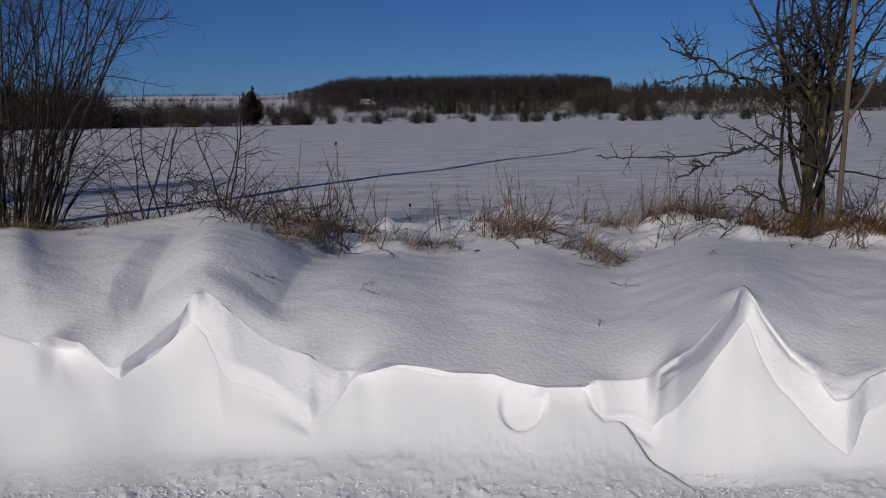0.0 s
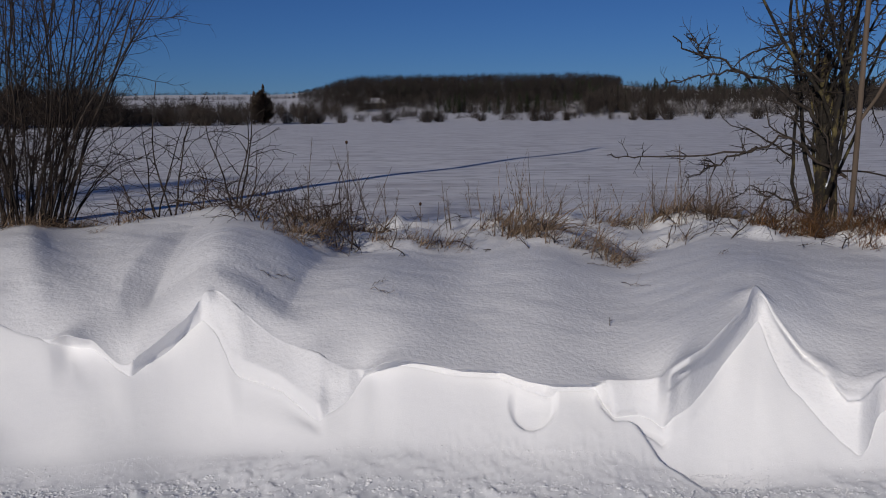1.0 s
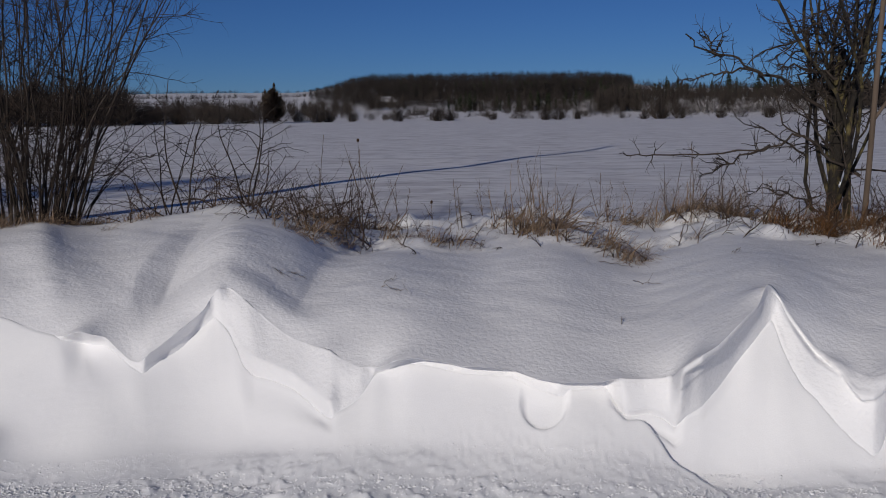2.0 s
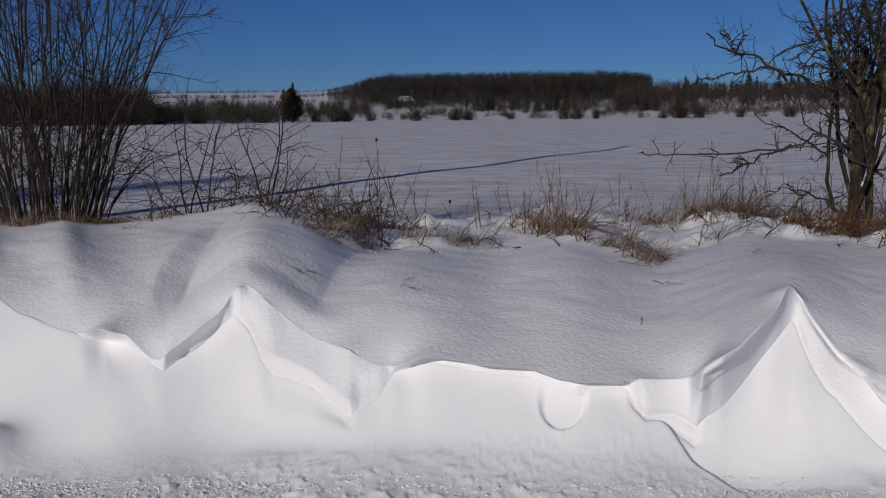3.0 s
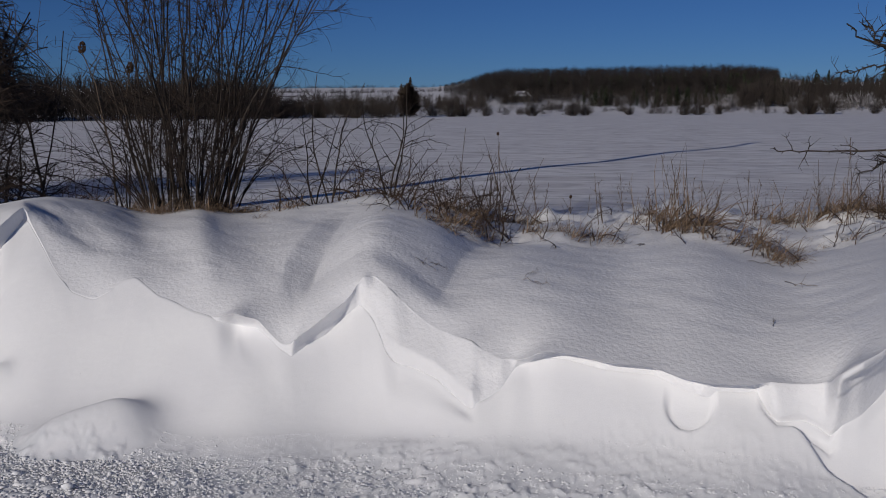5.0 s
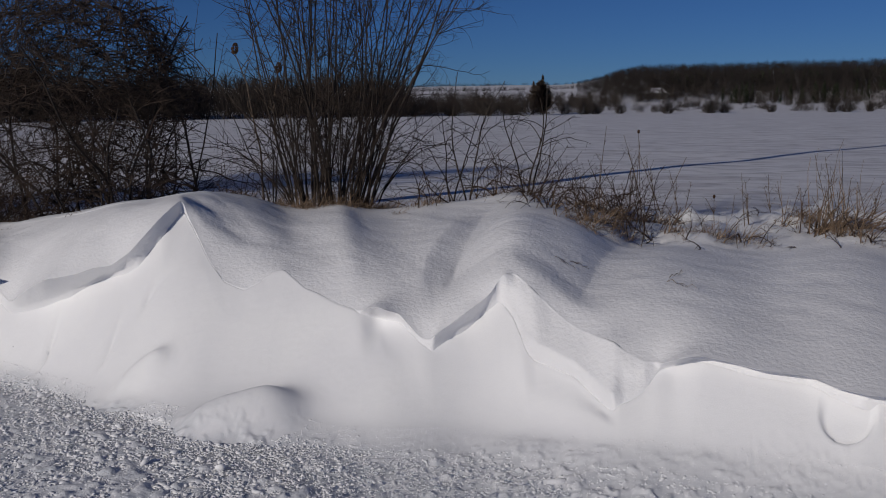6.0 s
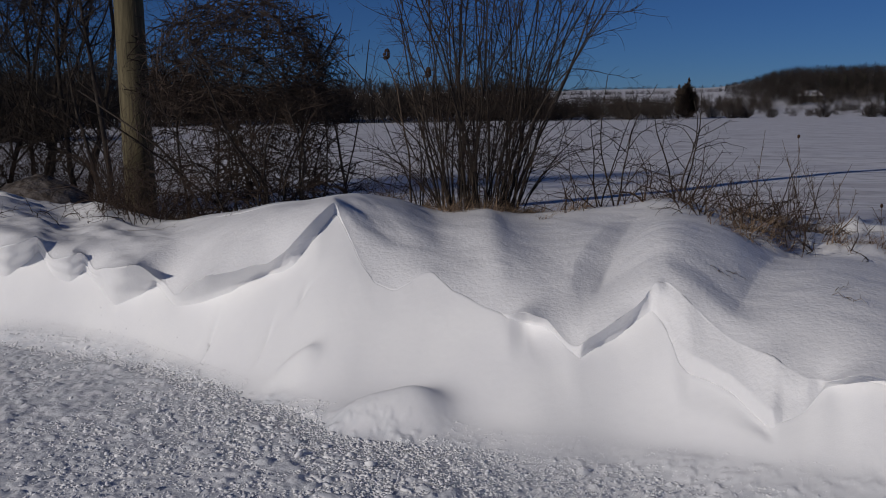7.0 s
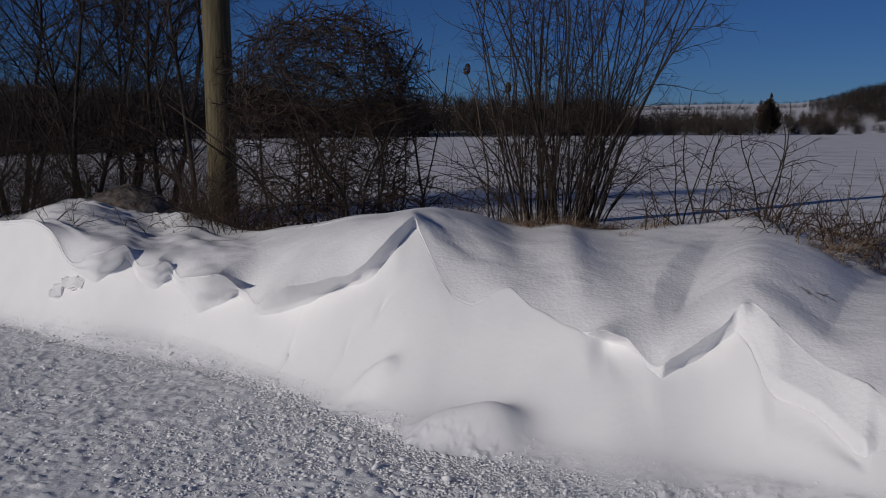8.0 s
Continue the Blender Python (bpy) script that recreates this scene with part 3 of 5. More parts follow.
def top_detail(deg, r, x, y):
    z = 0.010 * rough(x, y, 0.9, 41, 2) + 0.003 * rough(x, y * 1.6, 7, 42, 2)
    rim = np.interp(deg, STATION, rim_r)
    strip = smoothstep(-0.25, 0.4, r - rim) * smoothstep(-13, -8, deg)        # trampled grassy strip
    z = z + strip * (0.06 * rough(x, y, 1.6, 43, 2) + 0.085 * np.maximum(rough(x, y, 3.4, 44, 2), 0) ** 1.3 + 0.03 * np.maximum(rough(x, y, 7.5, 48, 2), 0) + 0.008 * rough(x, y, 16, 45, 2))
    # wind folds running down from the crest towards the tongues
    along = deg + 4.5 * (r - np.interp(deg, STATION, base_r))
    far = smoothstep(-12, -17, deg)
    z = z + far * smoothstep(0.0, 0.35, r - np.interp(deg, STATION, lip_r)) * (0.006 * rough(along * 0.18, r * 0.35, 1.0, 46, 2) + 0.003 * (np.abs(rough(along * 0.4, r * 0.5, 1.0, 47, 2)) - 0.3))
    back = smoothstep(0.0, 0.24, r - np.interp(deg, STATION, lip_r))
    z = z + back * fold(x, y, ((-6.9, 5.9), (-7.6, 5.6), (-8.6, 5.2), (-9.6, 4.77), (-10.5, 4.38), (-11.2, 4.15)), 0.44, 0.40, 0.11)      # hollow east of the dome
    z = z + back * fold(x, y, ((-16.0, 6.2), (-16.9, 5.75), (-17.9, 5.2), (-18.7, 4.88), (-19.5, 4.43), (-20.2, 4.25)), 0.30, 0.44, 0.082)    # fold down the dome
    z = z + back * fold(x, y, ((-18.0, 5.9), (-19.0, 5.5), (-20.6, 4.95), (-21.4, 4.5)), 0.3, 0.16, -0.035)
    z = z + back * fold(x, y, ((-15.6, 5.6), (-18.4, 4.95), (-19.8, 4.5)), 0.05, 0.08, 0.010)
    z = z + fold(x, y, ((-34.6, 6.1), (-33.4, 5.8), (-32.0, 5.45)), 0.35, 0.5, 0.025)
    broken = smoothstep(-45.5, -48, deg) * smoothstep(0.0, 0.25, r - np.interp(deg, STATION, lip_r))        # creased and crumbling in the west
    z = z + broken * (0.05 * (0.3 - np.abs(rough(along * 0.22, r * 0.45, 1.0, 49, 2))) + 0.015 * rough(x, y, 4.5, 50, 2))
    # ribs of the broken western slabs
    z = z + fold(x, y, ((-48.9, 10.8), (-50.6, 9.6), (-52.2, 8.5)), 0.3, 0.95, 0.03)
    z = z + fold(x, y, ((-46.6, 9.4), (-48.6, 8.5), (-49.9, 7.95)), 0.28, 0.8, 0.025)
    z = z + fold(x, y, ((-54.2, 11.5), (-55.2, 10.2), (-55.7, 9.3)), 0.3, 0.7, 0.02)
    z = z + fold(x, y, ((-44.4, 8.0), (-46.0, 7.4), (-47.2, 7.0)), 0.2, 0.45, 0.012)
    return z


build_ground()
build_road()
bank_r, bank_z = build_bank()


def top_height(x, y):
    """Height of the bank's top, or of the field behind it."""
    deg, r = math.degrees(math.atan2(x, y)), math.hypot(x, y)
    i = int(np.clip(round((deg + 74) / STEP), 0, len(STATION) - 1))
    z = float(np.interp(r, bank_r[i, 27:], bank_z[i, 27:]))
    return max(z, float(field_height(x, y)))


# ---- branches ----
def tubes(paths, sides=4):
    """Tapered tubes along paths of (point, radius); returns vertices and quads."""
    verts, faces, base = [], [], 0
    ring = [(math.cos(2 * math.pi * k / sides), math.sin(2 * math.pi * k / sides)) for k in range(sides)]
    for path in paths:
        p = np.array([q[0] for q in path], float)
        rad = np.array([q[1] for q in path], float)
        d = np.gradient(p, axis=0)
        d /= np.linalg.norm(d, axis=1)[:, None] + 1e-9
        ref = np.array((0.3, 0.2, 1.0)) if abs(d[0, 2]) < 0.8 else np.array((1.0, 0.25, 0.1))
        u = np.cross(d, ref)
        u /= np.linalg.norm(u, axis=1)[:, None] + 1e-9
        w = np.cross(d, u)
        v = np.concatenate([(p + rad[:, None] * (c * u + s * w))[:, None] for c, s in ring], 1)
        verts.append(v.reshape(-1, 3))
        m = len(path)
        i = base + np.arange(m * sides).reshape(m, sides)
        j = np.roll(i, -1, axis=1)
        faces.append(np.stack([i[:-1], j[:-1], j[1:], i[1:]], -1).reshape(-1, 4))
        base += m * sides
    return np.concatenate(verts), np.concatenate(faces)


def limb(rng, start, way, length, rad, segs=6, wander=0.12, lift=0.0, taper=0.35):
    p, d, path = np.array(start, float), np.array(way, float), []
    d /= np.linalg.norm(d)
    for k in range(segs + 1):
        path.append((p.copy(), rad * (1 - (1 - taper) * k / segs)))
        d = d + rng.normal(0, wander, 3) + np.array((0, 0, lift))
        d /= np.linalg.norm(d)
        p = p + d * length / segs
    return path


def sprout(rng, path, count, length, rad, spread=0.8, first=0.25, **more):
    """Side shoots along a path."""
    made = []
    for _ in range(count):
        f = rng.uniform(first, 0.98) * (len(path) - 1)
        k = int(f)
        a, b = path[k][0], path[min(k + 1, len(path) - 1)][0]
        at = a + (b - a) * (f - k)
        d = (b - a) / (np.linalg.norm(b - a) + 1e-9)
        side = rng.normal(0, 1, 3)
        side -= d * side.dot(d)
        side /= np.linalg.norm(side) + 1e-9
        way = d * (1 - spread * 0.5) + side * spread
        made.append(limb(rng, at, way, length * rng.uniform(0.5, 1.2) * (1.15 - 0.6 * f / (len(path) - 1)), min(rad, path[k][1] * 0.8), **more))
    return made


def plant(name, at, label, category, pieces, group=""):
    """pieces: (part name, paths, sides, material, part label)."""
    ob = thing(name, at, label, category, group)
    for pname, paths, sides, mat, plabel in pieces:
        if pname in ("twig", "crown", "shoot"):           # too fine to tell apart
            v, f = tubes(paths, sides)
            tagged(mesh_object(pname, v, f, mat, ob, plabel, True), kind="stuff")
        else:
            for path in paths:
                v, f = tubes([path], sides)
                mesh_object(pname, v, f, mat, ob, plabel, True)
    return ob


# ---- the roadside row, west to east ----
def place(deg, r, sink=0.03):
    x, y = polar(deg, r)
    return (float(x), float(y), top_height(float(x), float(y)) - sink)


def utility_pole():
    at = place(-46.45, 10.95, 0.3)
    ob = thing("utility_pole", at, "round weathered greenish-brown wooden utility pole", "utility pole")
    bm = bmesh.new()
    n, rings = 28, 14
    rows_ = []
    for j in range(rings + 1):
        h = 12.9 * j / rings
        rad = 0.172 - 0.0050 * h
        rows_.append([bm.verts.new((rad * math.cos(2 * math.pi * k / n) * (1 + 0.012 * math.sin(5 * k)), rad * math.sin(2 * math.pi * k / n), h)) for k in range(n)])
    for a, b in zip(rows_, rows_[1:]):
        for k in range(n):
            bm.faces.new((a[k], a[(k + 1) % n], b[(k + 1) % n], b[k]))
    bm.faces.new(rows_[-1])
    part("shaft", bm, POLE_WOOD, ob, smooth=True)
    # narrow whitish strip up the pole's western side
    bm = bmesh.new()
    for k in range(5):
        a = radians(172 + 5 * (k % 2))
        bmesh.ops.create_cube(bm, size=1, matrix=Matrix.Translation((0.163 * math.cos(a), 0.163 * math.sin(a), 1.95 + 0.09 * k)) @ Matrix.Rotation(a, 4, "Z") @ Matrix.Diagonal((0.008, 0.012, 0.07, 1)))
    part("tag", bm, LUMP, ob, "whitish strip on the pole")
    return ob


def upright_shrub():
    rng = np.random.default_rng(11)
    stems, twigs, fine = [], [], []
    for k in range(60):
        a, q = rng.uniform(0, 2 * math.pi), math.sqrt(rng.uniform(0, 1))
        base = (0.34 * q * math.cos(a), 0.30 * q * math.sin(a), 0)
        lean = min(0.29, 0.03 + 0.25 * q + rng.normal(0, 0.07))
        s = limb(rng, base, (0.035 + lean * math.cos(a), lean * math.sin(a), 1), rng.uniform(1.9, 3.3), rng.uniform(0.005, 0.0105), 18, 0.075, 0.014, 0.22)
        stems.append(s)
        side = sprout(rng, s, 10, 0.62, 0.0036, 0.78, 0.10, segs=8, wander=0.15, lift=0.035)
        side += sprout(rng, s, 6, 0.45, 0.0028, 0.9, 0.05, segs=5, wander=0.16, lift=-0.03)
        twigs += side
        for t in side:
            fine += sprout(rng, t, 5, 0.2, 0.0019, 0.85, 0.15, segs=4, wander=0.2)
    for k in range(44):                                   # outer canes that arch over and droop
        a = rng.uniform(0, 2 * math.pi)
        c = limb(rng, (0.38 * math.cos(a), 0.3 * math.sin(a), 0.05), (0.45 * math.cos(a), 0.45 * math.sin(a), 1.1), rng.uniform(0.8, 1.7), 0.0045, 14, 0.09, -0.085)
        twigs.append(c)
        fine += sprout(rng, c, 9, 0.3, 0.0024, 0.8, 0.25, segs=4, wander=0.16)
    plant("shrub", place(-26.1, 7.2), "tall leafless many-stemmed shrub fanning up from one clump", "shrub",
          [("stem", stems, 5, BARK_DARK, ""), ("twig", twigs + fine, 3, BARK_VINE, "")])


def tangled_thicket():
    rng = np.random.default_rng(12)
    stems, canes, fine = [], [], []
    for k in range(26):
        bx, by = rng.uniform(-0.8, 0.8), rng.uniform(-0.5, 0.6)
        s = limb(rng, (bx, by, 0), (0.25 * bx + rng.normal(0, 0.2), 0.2 * by + rng.normal(0, 0.15), 1), rng.uniform(1.6, 2.5), rng.uniform(0.008, 0.019), 12, 0.13, 0.0, 0.4)
        stems.append(s)
        arch = sprout(rng, s, 25, 1.1, 0.0075, 0.85, 0.22, segs=12, wander=0.2, lift=-0.05, taper=0.3)
        canes += arch
        for c in arch:
            fine += sprout(rng, c, 7, 0.30, 0.0034, 0.95, 0.08, segs=4, wander=0.3)
    for k in range(640):                                  # vines looping over the dome
        a, up = rng.uniform(0, 2 * math.pi), rng.uniform(-0.2, 0.98)
        fl = 0.9 * math.sqrt(1 - up * up)
        c = limb(rng, (fl * math.cos(a), 0.8 * fl * math.sin(a), 1.6 + 0.9 * up), (-math.sin(a) + rng.normal(0, .6), math.cos(a) + rng.normal(0, .6), rng.normal(0.3, 0.5)), rng.uniform(0.8, 1.7), rng.uniform(0.004, 0.0075), 14, 0.24, -0.06)
        canes.append(c)
        fine += sprout(rng, c, 6, 0.2, 0.0034, 0.95, 0.1, segs=3, wander=0.3)
    for k in range(60):                                   # low side brush
        a = rng.uniform(0, 2 * math.pi)
        c = limb(rng, (rng.uniform(-0.95, 0.95), rng.uniform(-0.6, 0.6), 0), (0.9 * math.cos(a), 0.7 * math.sin(a), 0.8), rng.uniform(0.5, 1.2), 0.004, 9, 0.2, -0.04)
        canes.append(c)
        fine += sprout(rng, c, 6, 0.25, 0.0026, 0.9, 0.15, segs=3, wander=0.25)
    heart, reach = np.array((0.0, 0.0, 1.55)), np.array((1.08, 0.85, 1.06))

    def within(path, most):
        """The part of a cane inside the dome."""
        kept = []
        for p, w in path:
            if np.linalg.norm((p - heart) / reach) > most and p[2] > 0.9 or p[2] < -0.1:
                break
            kept.append((p, w))
        return kept

    canes = [c for c in (within(q, rng.uniform(0.92, 1.22)) for q in canes) if len(c) > 2]
    fine = [c for c in (within(q, rng.uniform(0.95, 1.3)) for q in fine) if len(c) > 1]
    plant("thicket", place(-40.5, 9.2), "dense domed thicket of tangled dark vines and canes", "shrub",
          [("stem", stems, 5, BARK_DARK, ""), ("twig", canes + fine, 3, BARK_VINE, "")])


def roadside_tree(seed, deg, r, height, rad, trunks, label):
    rng = np.random.default_rng(seed)
    trunk, boughs, twigs = [], [], []
    for k in range(trunks):
        a = rng.uniform(0, 2 * math.pi)
        t = limb(rng, (0.12 * k * math.cos(a), 0.12 * k * math.sin(a), 0), (0.25 * math.cos(a) * (k > 0), 0.2 * math.sin(a), 1), height * rng.uniform(0.8, 1.05), rad * rng.uniform(0.6, 1), 12, 0.06, 0.02, 0.2)
        trunk.append(t)
        b = sprout(rng, t, 16, height * 0.38, rad * 0.28, 0.7, 0.10, segs=8, wander=0.13, lift=0.07)
        boughs += b
        for q in b:
            s = sprout(rng, q, 9, height * 0.18, 0.0072, 0.75, 0.15, segs=5, wander=0.17)
            twigs += s
            for w in s:
                twigs += sprout(rng, w, 4, height * 0.1, 0.0032, 0.85, 0.1, segs=2, wander=0.25)
    plant("tree", place(deg, r), label, "tree", [("trunk", trunk, 7, BARK_DARK, ""), ("bough", boughs, 5, BARK_DARK, ""), ("crown", twigs, 3, BARK_DARK, "")], "bare trees along the road")


def undergrowth(seed, deg0, deg1, r0, r1, count, height, label):
    """Loose low brush: many thin wandering canes."""
    rng = np.random.default_rng(seed)
    c0 = place((deg0 + deg1) / 2, (r0 + r1) / 2)
    canes, fine = [], []
    bark = BARK_VINE if r0 > 12 else BARK_RED
    for _ in range(count):
        p = place(rng.uniform(deg0, deg1), rng.uniform(r0, r1))
        start = np.array(p) - np.array(c0)
        c = limb(rng, start, (rng.normal(0, 0.5), rng.normal(0, 0.5), 1), height * rng.uniform(0.5, 1.3), rng.uniform(0.0022, 0.005) * (1.35 if r0 > 8 else 1), 9, 0.18, -0.065)
        canes.append(c)
        fine += sprout(rng, c, 6, height * 0.35, 0.0026, 0.8, 0.15, segs=4, wander=0.2)
    plant("brush", c0, label, "undergrowth", [("cane", canes, 4, bark, ""), ("twig", fine, 3, bark, "")])


def lichen_tree():
    """The old many-stemmed tree with long crooked side limbs."""
    rng = np.random.default_rng(21)
    at = np.array((*polar(22.2, 7.2), 0.58))
    stems, boughs, twigs = [], [], []
    main = limb(rng, (0, 0, -0.05), (-0.02, 0.03, 1), 1.35, 0.048, 12, 0.06, 0, 0.6)
    stems.append(main)
    stems.append(limb(rng, (0.1, -0.02, 0), (0.06, 0, 1), 2.1, 0.026, 12, 0.08, 0, 0.5))
    for k in range(20):
        low = k % 2 == 0
        start = main[int(rng.uniform(0.0, 0.35) * 9.9)][0] + np.array((rng.normal(0.02, 0.07), rng.normal(0, 0.07), 0)) if low else main[int(rng.uniform(0.4, 1.0) * 9.9)][0]
        s = limb(rng, start, (-0.19 + 0.024 * k + rng.normal(0, 0.06), rng.normal(0, 0.2), 1), rng.uniform(2.3, 3.2) if low else rng.uniform(1.6, 2.3), rng.uniform(0.011, 0.021) if low else rng.uniform(0.007, 0.013), 18, 0.13, 0.03, 0.3)
        stems.append(s)
        twigs += sprout(rng, s, 26, 0.07, 0.0042, 1.0, 0.1, segs=2, wander=0.3)
        b = sprout(rng, s, 8, 0.75, 0.008, 0.9, 0.15, segs=9, wander=0.26, lift=0.02)
        boughs += b
        for q in b:
            twigs += sprout(rng, q, 15, 0.13, 0.0038, 0.95, 0.08, segs=3, wander=0.35)
    # long limbs: start height, then points aside (metres across, up)
    right = Vector((math.cos(radians(22.2)), -math.sin(radians(22.2)), 0))
    for pts, rad in ((((-0.02, 0.75), (-0.1, 0.85), (-0.26, 0.97), (-0.43, 1.07), (-0.61, 1.14), (-0.82, 1.24), (-1.06, 1.32), (-1.15, 1.42)), 0.016),
                     (((-0.85, 1.25), (-0.89, 1.28), (-0.96, 1.37), (-1.04, 1.44)), 0.009),
                     (((-0.49, 1.1), (-0.7, 1.15), (-0.86, 1.12), (-1.08, 1.07), (-1.18, 1.08)), 0.010),
                     (((0.16, 0.36), (-0.03, 0.49), (-0.19, 0.64), (-0.32, 0.67), (-0.45, 0.59), (-0.61, 0.53), (-0.99, 0.52), (-1.36, 0.52), (-1.54, 0.5), (-1.64, 0.53)), 0.012),
                     (((-0.45, 0.59), (-0.68, 0.5), (-0.84, 0.42), (-0.99, 0.35)), 0.010),
                     (((0.0, 0.03), (-0.1, 0.09), (-0.23, 0.19), (-0.4, 0.26), (-0.53, 0.29), (-0.68, 0.23)), 0.010),
                     (((0.0, 1.05), (-0.11, 1.11), (-0.25, 1.15), (-0.38, 1.17), (-0.47, 1.16)), 0.011),
                     (((-0.1, 1.55), (-0.17, 1.47), (-0.29, 1.37), (-0.39, 1.31), (-0.45, 1.23), (-0.55, 1.21)), 0.010),
                     (((-0.1, 1.37), (-0.18, 1.39), (-0.26, 1.4), (-0.37, 1.42), (-0.46, 1.43)), 0.009)):
        path = []
        for k, (u, h) in enumerate(pts):
            p = np.array(right) * u + np.array((0, 0, h)) + np.array((0, -0.03 * k, 0)) * (abs(u) > 0.1)
            path.append((p, rad * (1 - 0.7 * k / (len(pts) - 1))))
        fine_path = []
        for (a, ra), (b, rb) in zip(path, path[1:]):
            for s in (0, 1 / 3, 2 / 3):
                fine_path.append((a + (b - a) * s + rng.normal(0, 0.012, 3), ra + (rb - ra) * s))
        fine_path.append(path[-1])
        boughs.append(fine_path)
        b = sprout(rng, fine_path, 10, 0.26, 0.005, 0.9, 0.25, segs=4, wander=0.3)
        twigs += sprout(rng, fine_path, 34, 0.045, 0.0042, 1.0, 0.15, segs=2, wander=0.3)
        twigs += b
        for q in b:
            twigs += sprout(rng, q, 2, 0.12, 0.004, 0.9, 0.2, segs=3, wander=0.2)
    old = plant("tree", tuple(float(q) for q in at), "old leafless tree with several lichen-spotted stems and crooked limbs", "tree",
          [("trunk", stems, 8, BARK_GREY, "grey stems with yellow-green lichen"), ("bough", boughs, 6, BARK_DARK, ""), ("twig", twigs, 4, BARK_DARK, "")])
    clods = bmesh.new()                                   # snow caught in the forks
    for px, py, pz, q in ((0.03, -0.05, 0.30, 0.03), (-0.03, -0.06, 0.04, 0.05), (-0.05, -0.05, 0.0, 0.04)):
        bmesh.ops.create_icosphere(clods, subdivisions=2, radius=q, matrix=Matrix.Translation((px, py, pz)) @ Matrix.Diagonal((0.4, 0.35, 0.7, 1)))
    for v in clods.verts:
        v.co += Vector(rng.normal(0, 0.004, 3))
    part("caught_snow", clods, SNOW_SOFT, old.children[0], "snow caught in the forks", smooth=True)
    pole_stem = limb(rng, (0, 0, 0), (0.03, 0, 1), 4.2, 0.019, 12, 0.015, 0, 0.7)
    side = limb(rng, pole_stem[2][0], (0.5, 0.1, 0.8), 1.6, 0.012, 8, 0.06)
    plant("sapling", place(23.9, 6.5), "slender straight grey-brown young tree with smooth bark", "tree", [("trunk", [pole_stem, side], 10, BARK_SMOOTH, "")])


def forked_sapling(seed, deg, r, height, leans):
    rng = np.random.default_rng(seed)
    st, fine = [], []
    for k, lean in enumerate(leans):
        s = limb(rng, (0.02 * k, 0, 0), (lean, rng.normal(0, 0.1), 1), height * rng.uniform(0.85, 1.1), 0.0075, 12, 0.085, 0, 0.35)
        st.append(s)
        b = sprout(rng, s, 6, height * 0.55, 0.0042, 0.9, 0.2, segs=9, wander=0.2, lift=-0.05)
        fine += b
        for w in b:
            fine += sprout(rng, w, 3, height * 0.14, 0.0024, 0.9, 0.2, segs=3, wander=0.15)
    plant("sapling", place(deg, r), "thin leafless forked sapling behind the snow bank", "sapling", [("stem", st, 5, BARK_DARK, ""), ("twig", fine, 3, BARK_DARK, "")], "saplings along the bank")


def sumac(seed, deg, r, height):
    """A crooked stem that carries a dark furry seed cone."""
    rng = np.random.default_rng(seed)
    s = limb(rng, (0, 0, 0), (-0.03, 0, 1), height, 0.0105, 10, 0.09, 0, 0.4)
    b = sprout(rng, s, 4, 0.4, 0.005, 0.8, 0.3, segs=6, wander=0.12, lift=0.05)
    ob = plant("sumac", place(deg, r), "crooked leafless stem topped by a dark brown seed cone", "shrub", [("stem", [s] + b, 5, BARK_SMOOTH, "")], "sumac stems behind the bank")
    bm = bmesh.new()
    for k in range(70):
        f = rng.uniform(0, 1)
        a, q = rng.uniform(0, 6.28), 0.020 * math.sin(math.pi * (0.15 + 0.8 * f)) + 0.004
        bmesh.ops.create_icosphere(bm, subdivisions=1, radius=rng.uniform(0.006, 0.010), matrix=Matrix.Translation(Vector(s[-1][0]) + Vector((q * math.cos(a) + 0.012 * f, q * math.sin(a), 0.085 * f - 0.01))))
    part("seed_cone", bm, SEED, ob.children[0], "furry dark brown seed cone")


def grass_clump(seed, height, blades, spread, sweep):
    """Thin dead blades, bent over by the wind towards +x; some snapped."""
    rng = np.random.default_rng(seed)
    verts, faces = [], []
    for _ in range(blades):
        a, q = rng.uniform(0, 2 * math.pi), spread * math.sqrt(rng.uniform(0, 1))
        p = np.array((q * math.cos(a), q * math.sin(a), -0.03))
        h, w = height * rng.uniform(0.3, 1.2), rng.uniform(0.0014, 0.0052)
        b = rng.uniform(0, 2 * math.pi)
        d = np.array((0.35 * math.cos(b) + sweep * rng.uniform(0, 0.5), 0.35 * math.sin(b), 1.0))
        bend = np.array((0.22 * math.cos(b) + sweep * rng.uniform(0, 0.4), 0.22 * math.sin(b), -0.16)) * rng.uniform(0.2, 1.6)
        snap = rng.integers(2, 6) if rng.uniform() < 0.35 else 9
        flat = np.array((-math.sin(b), math.cos(b), 0)) * w
        i = len(verts)
        for k in range(7):
            verts += [p - flat * (1 - 0.13 * k), p + flat * (1 - 0.13 * k)]
            d = d + bend + rng.normal(0, 0.09, 3)
            if k == snap:
                d = d + np.array((0.9 * math.cos(b) + 0.5 * sweep, 0.9 * math.sin(b), -1.0))
            d = d / np.linalg.norm(d)
            p = p + d * h / 6
            p[2] = max(p[2], -0.02)
        faces += [(i + 2 * k, i + 2 * k + 1, i + 2 * k + 3, i + 2 * k + 2) for k in range(6)]
    return np.array(verts), np.array(faces)


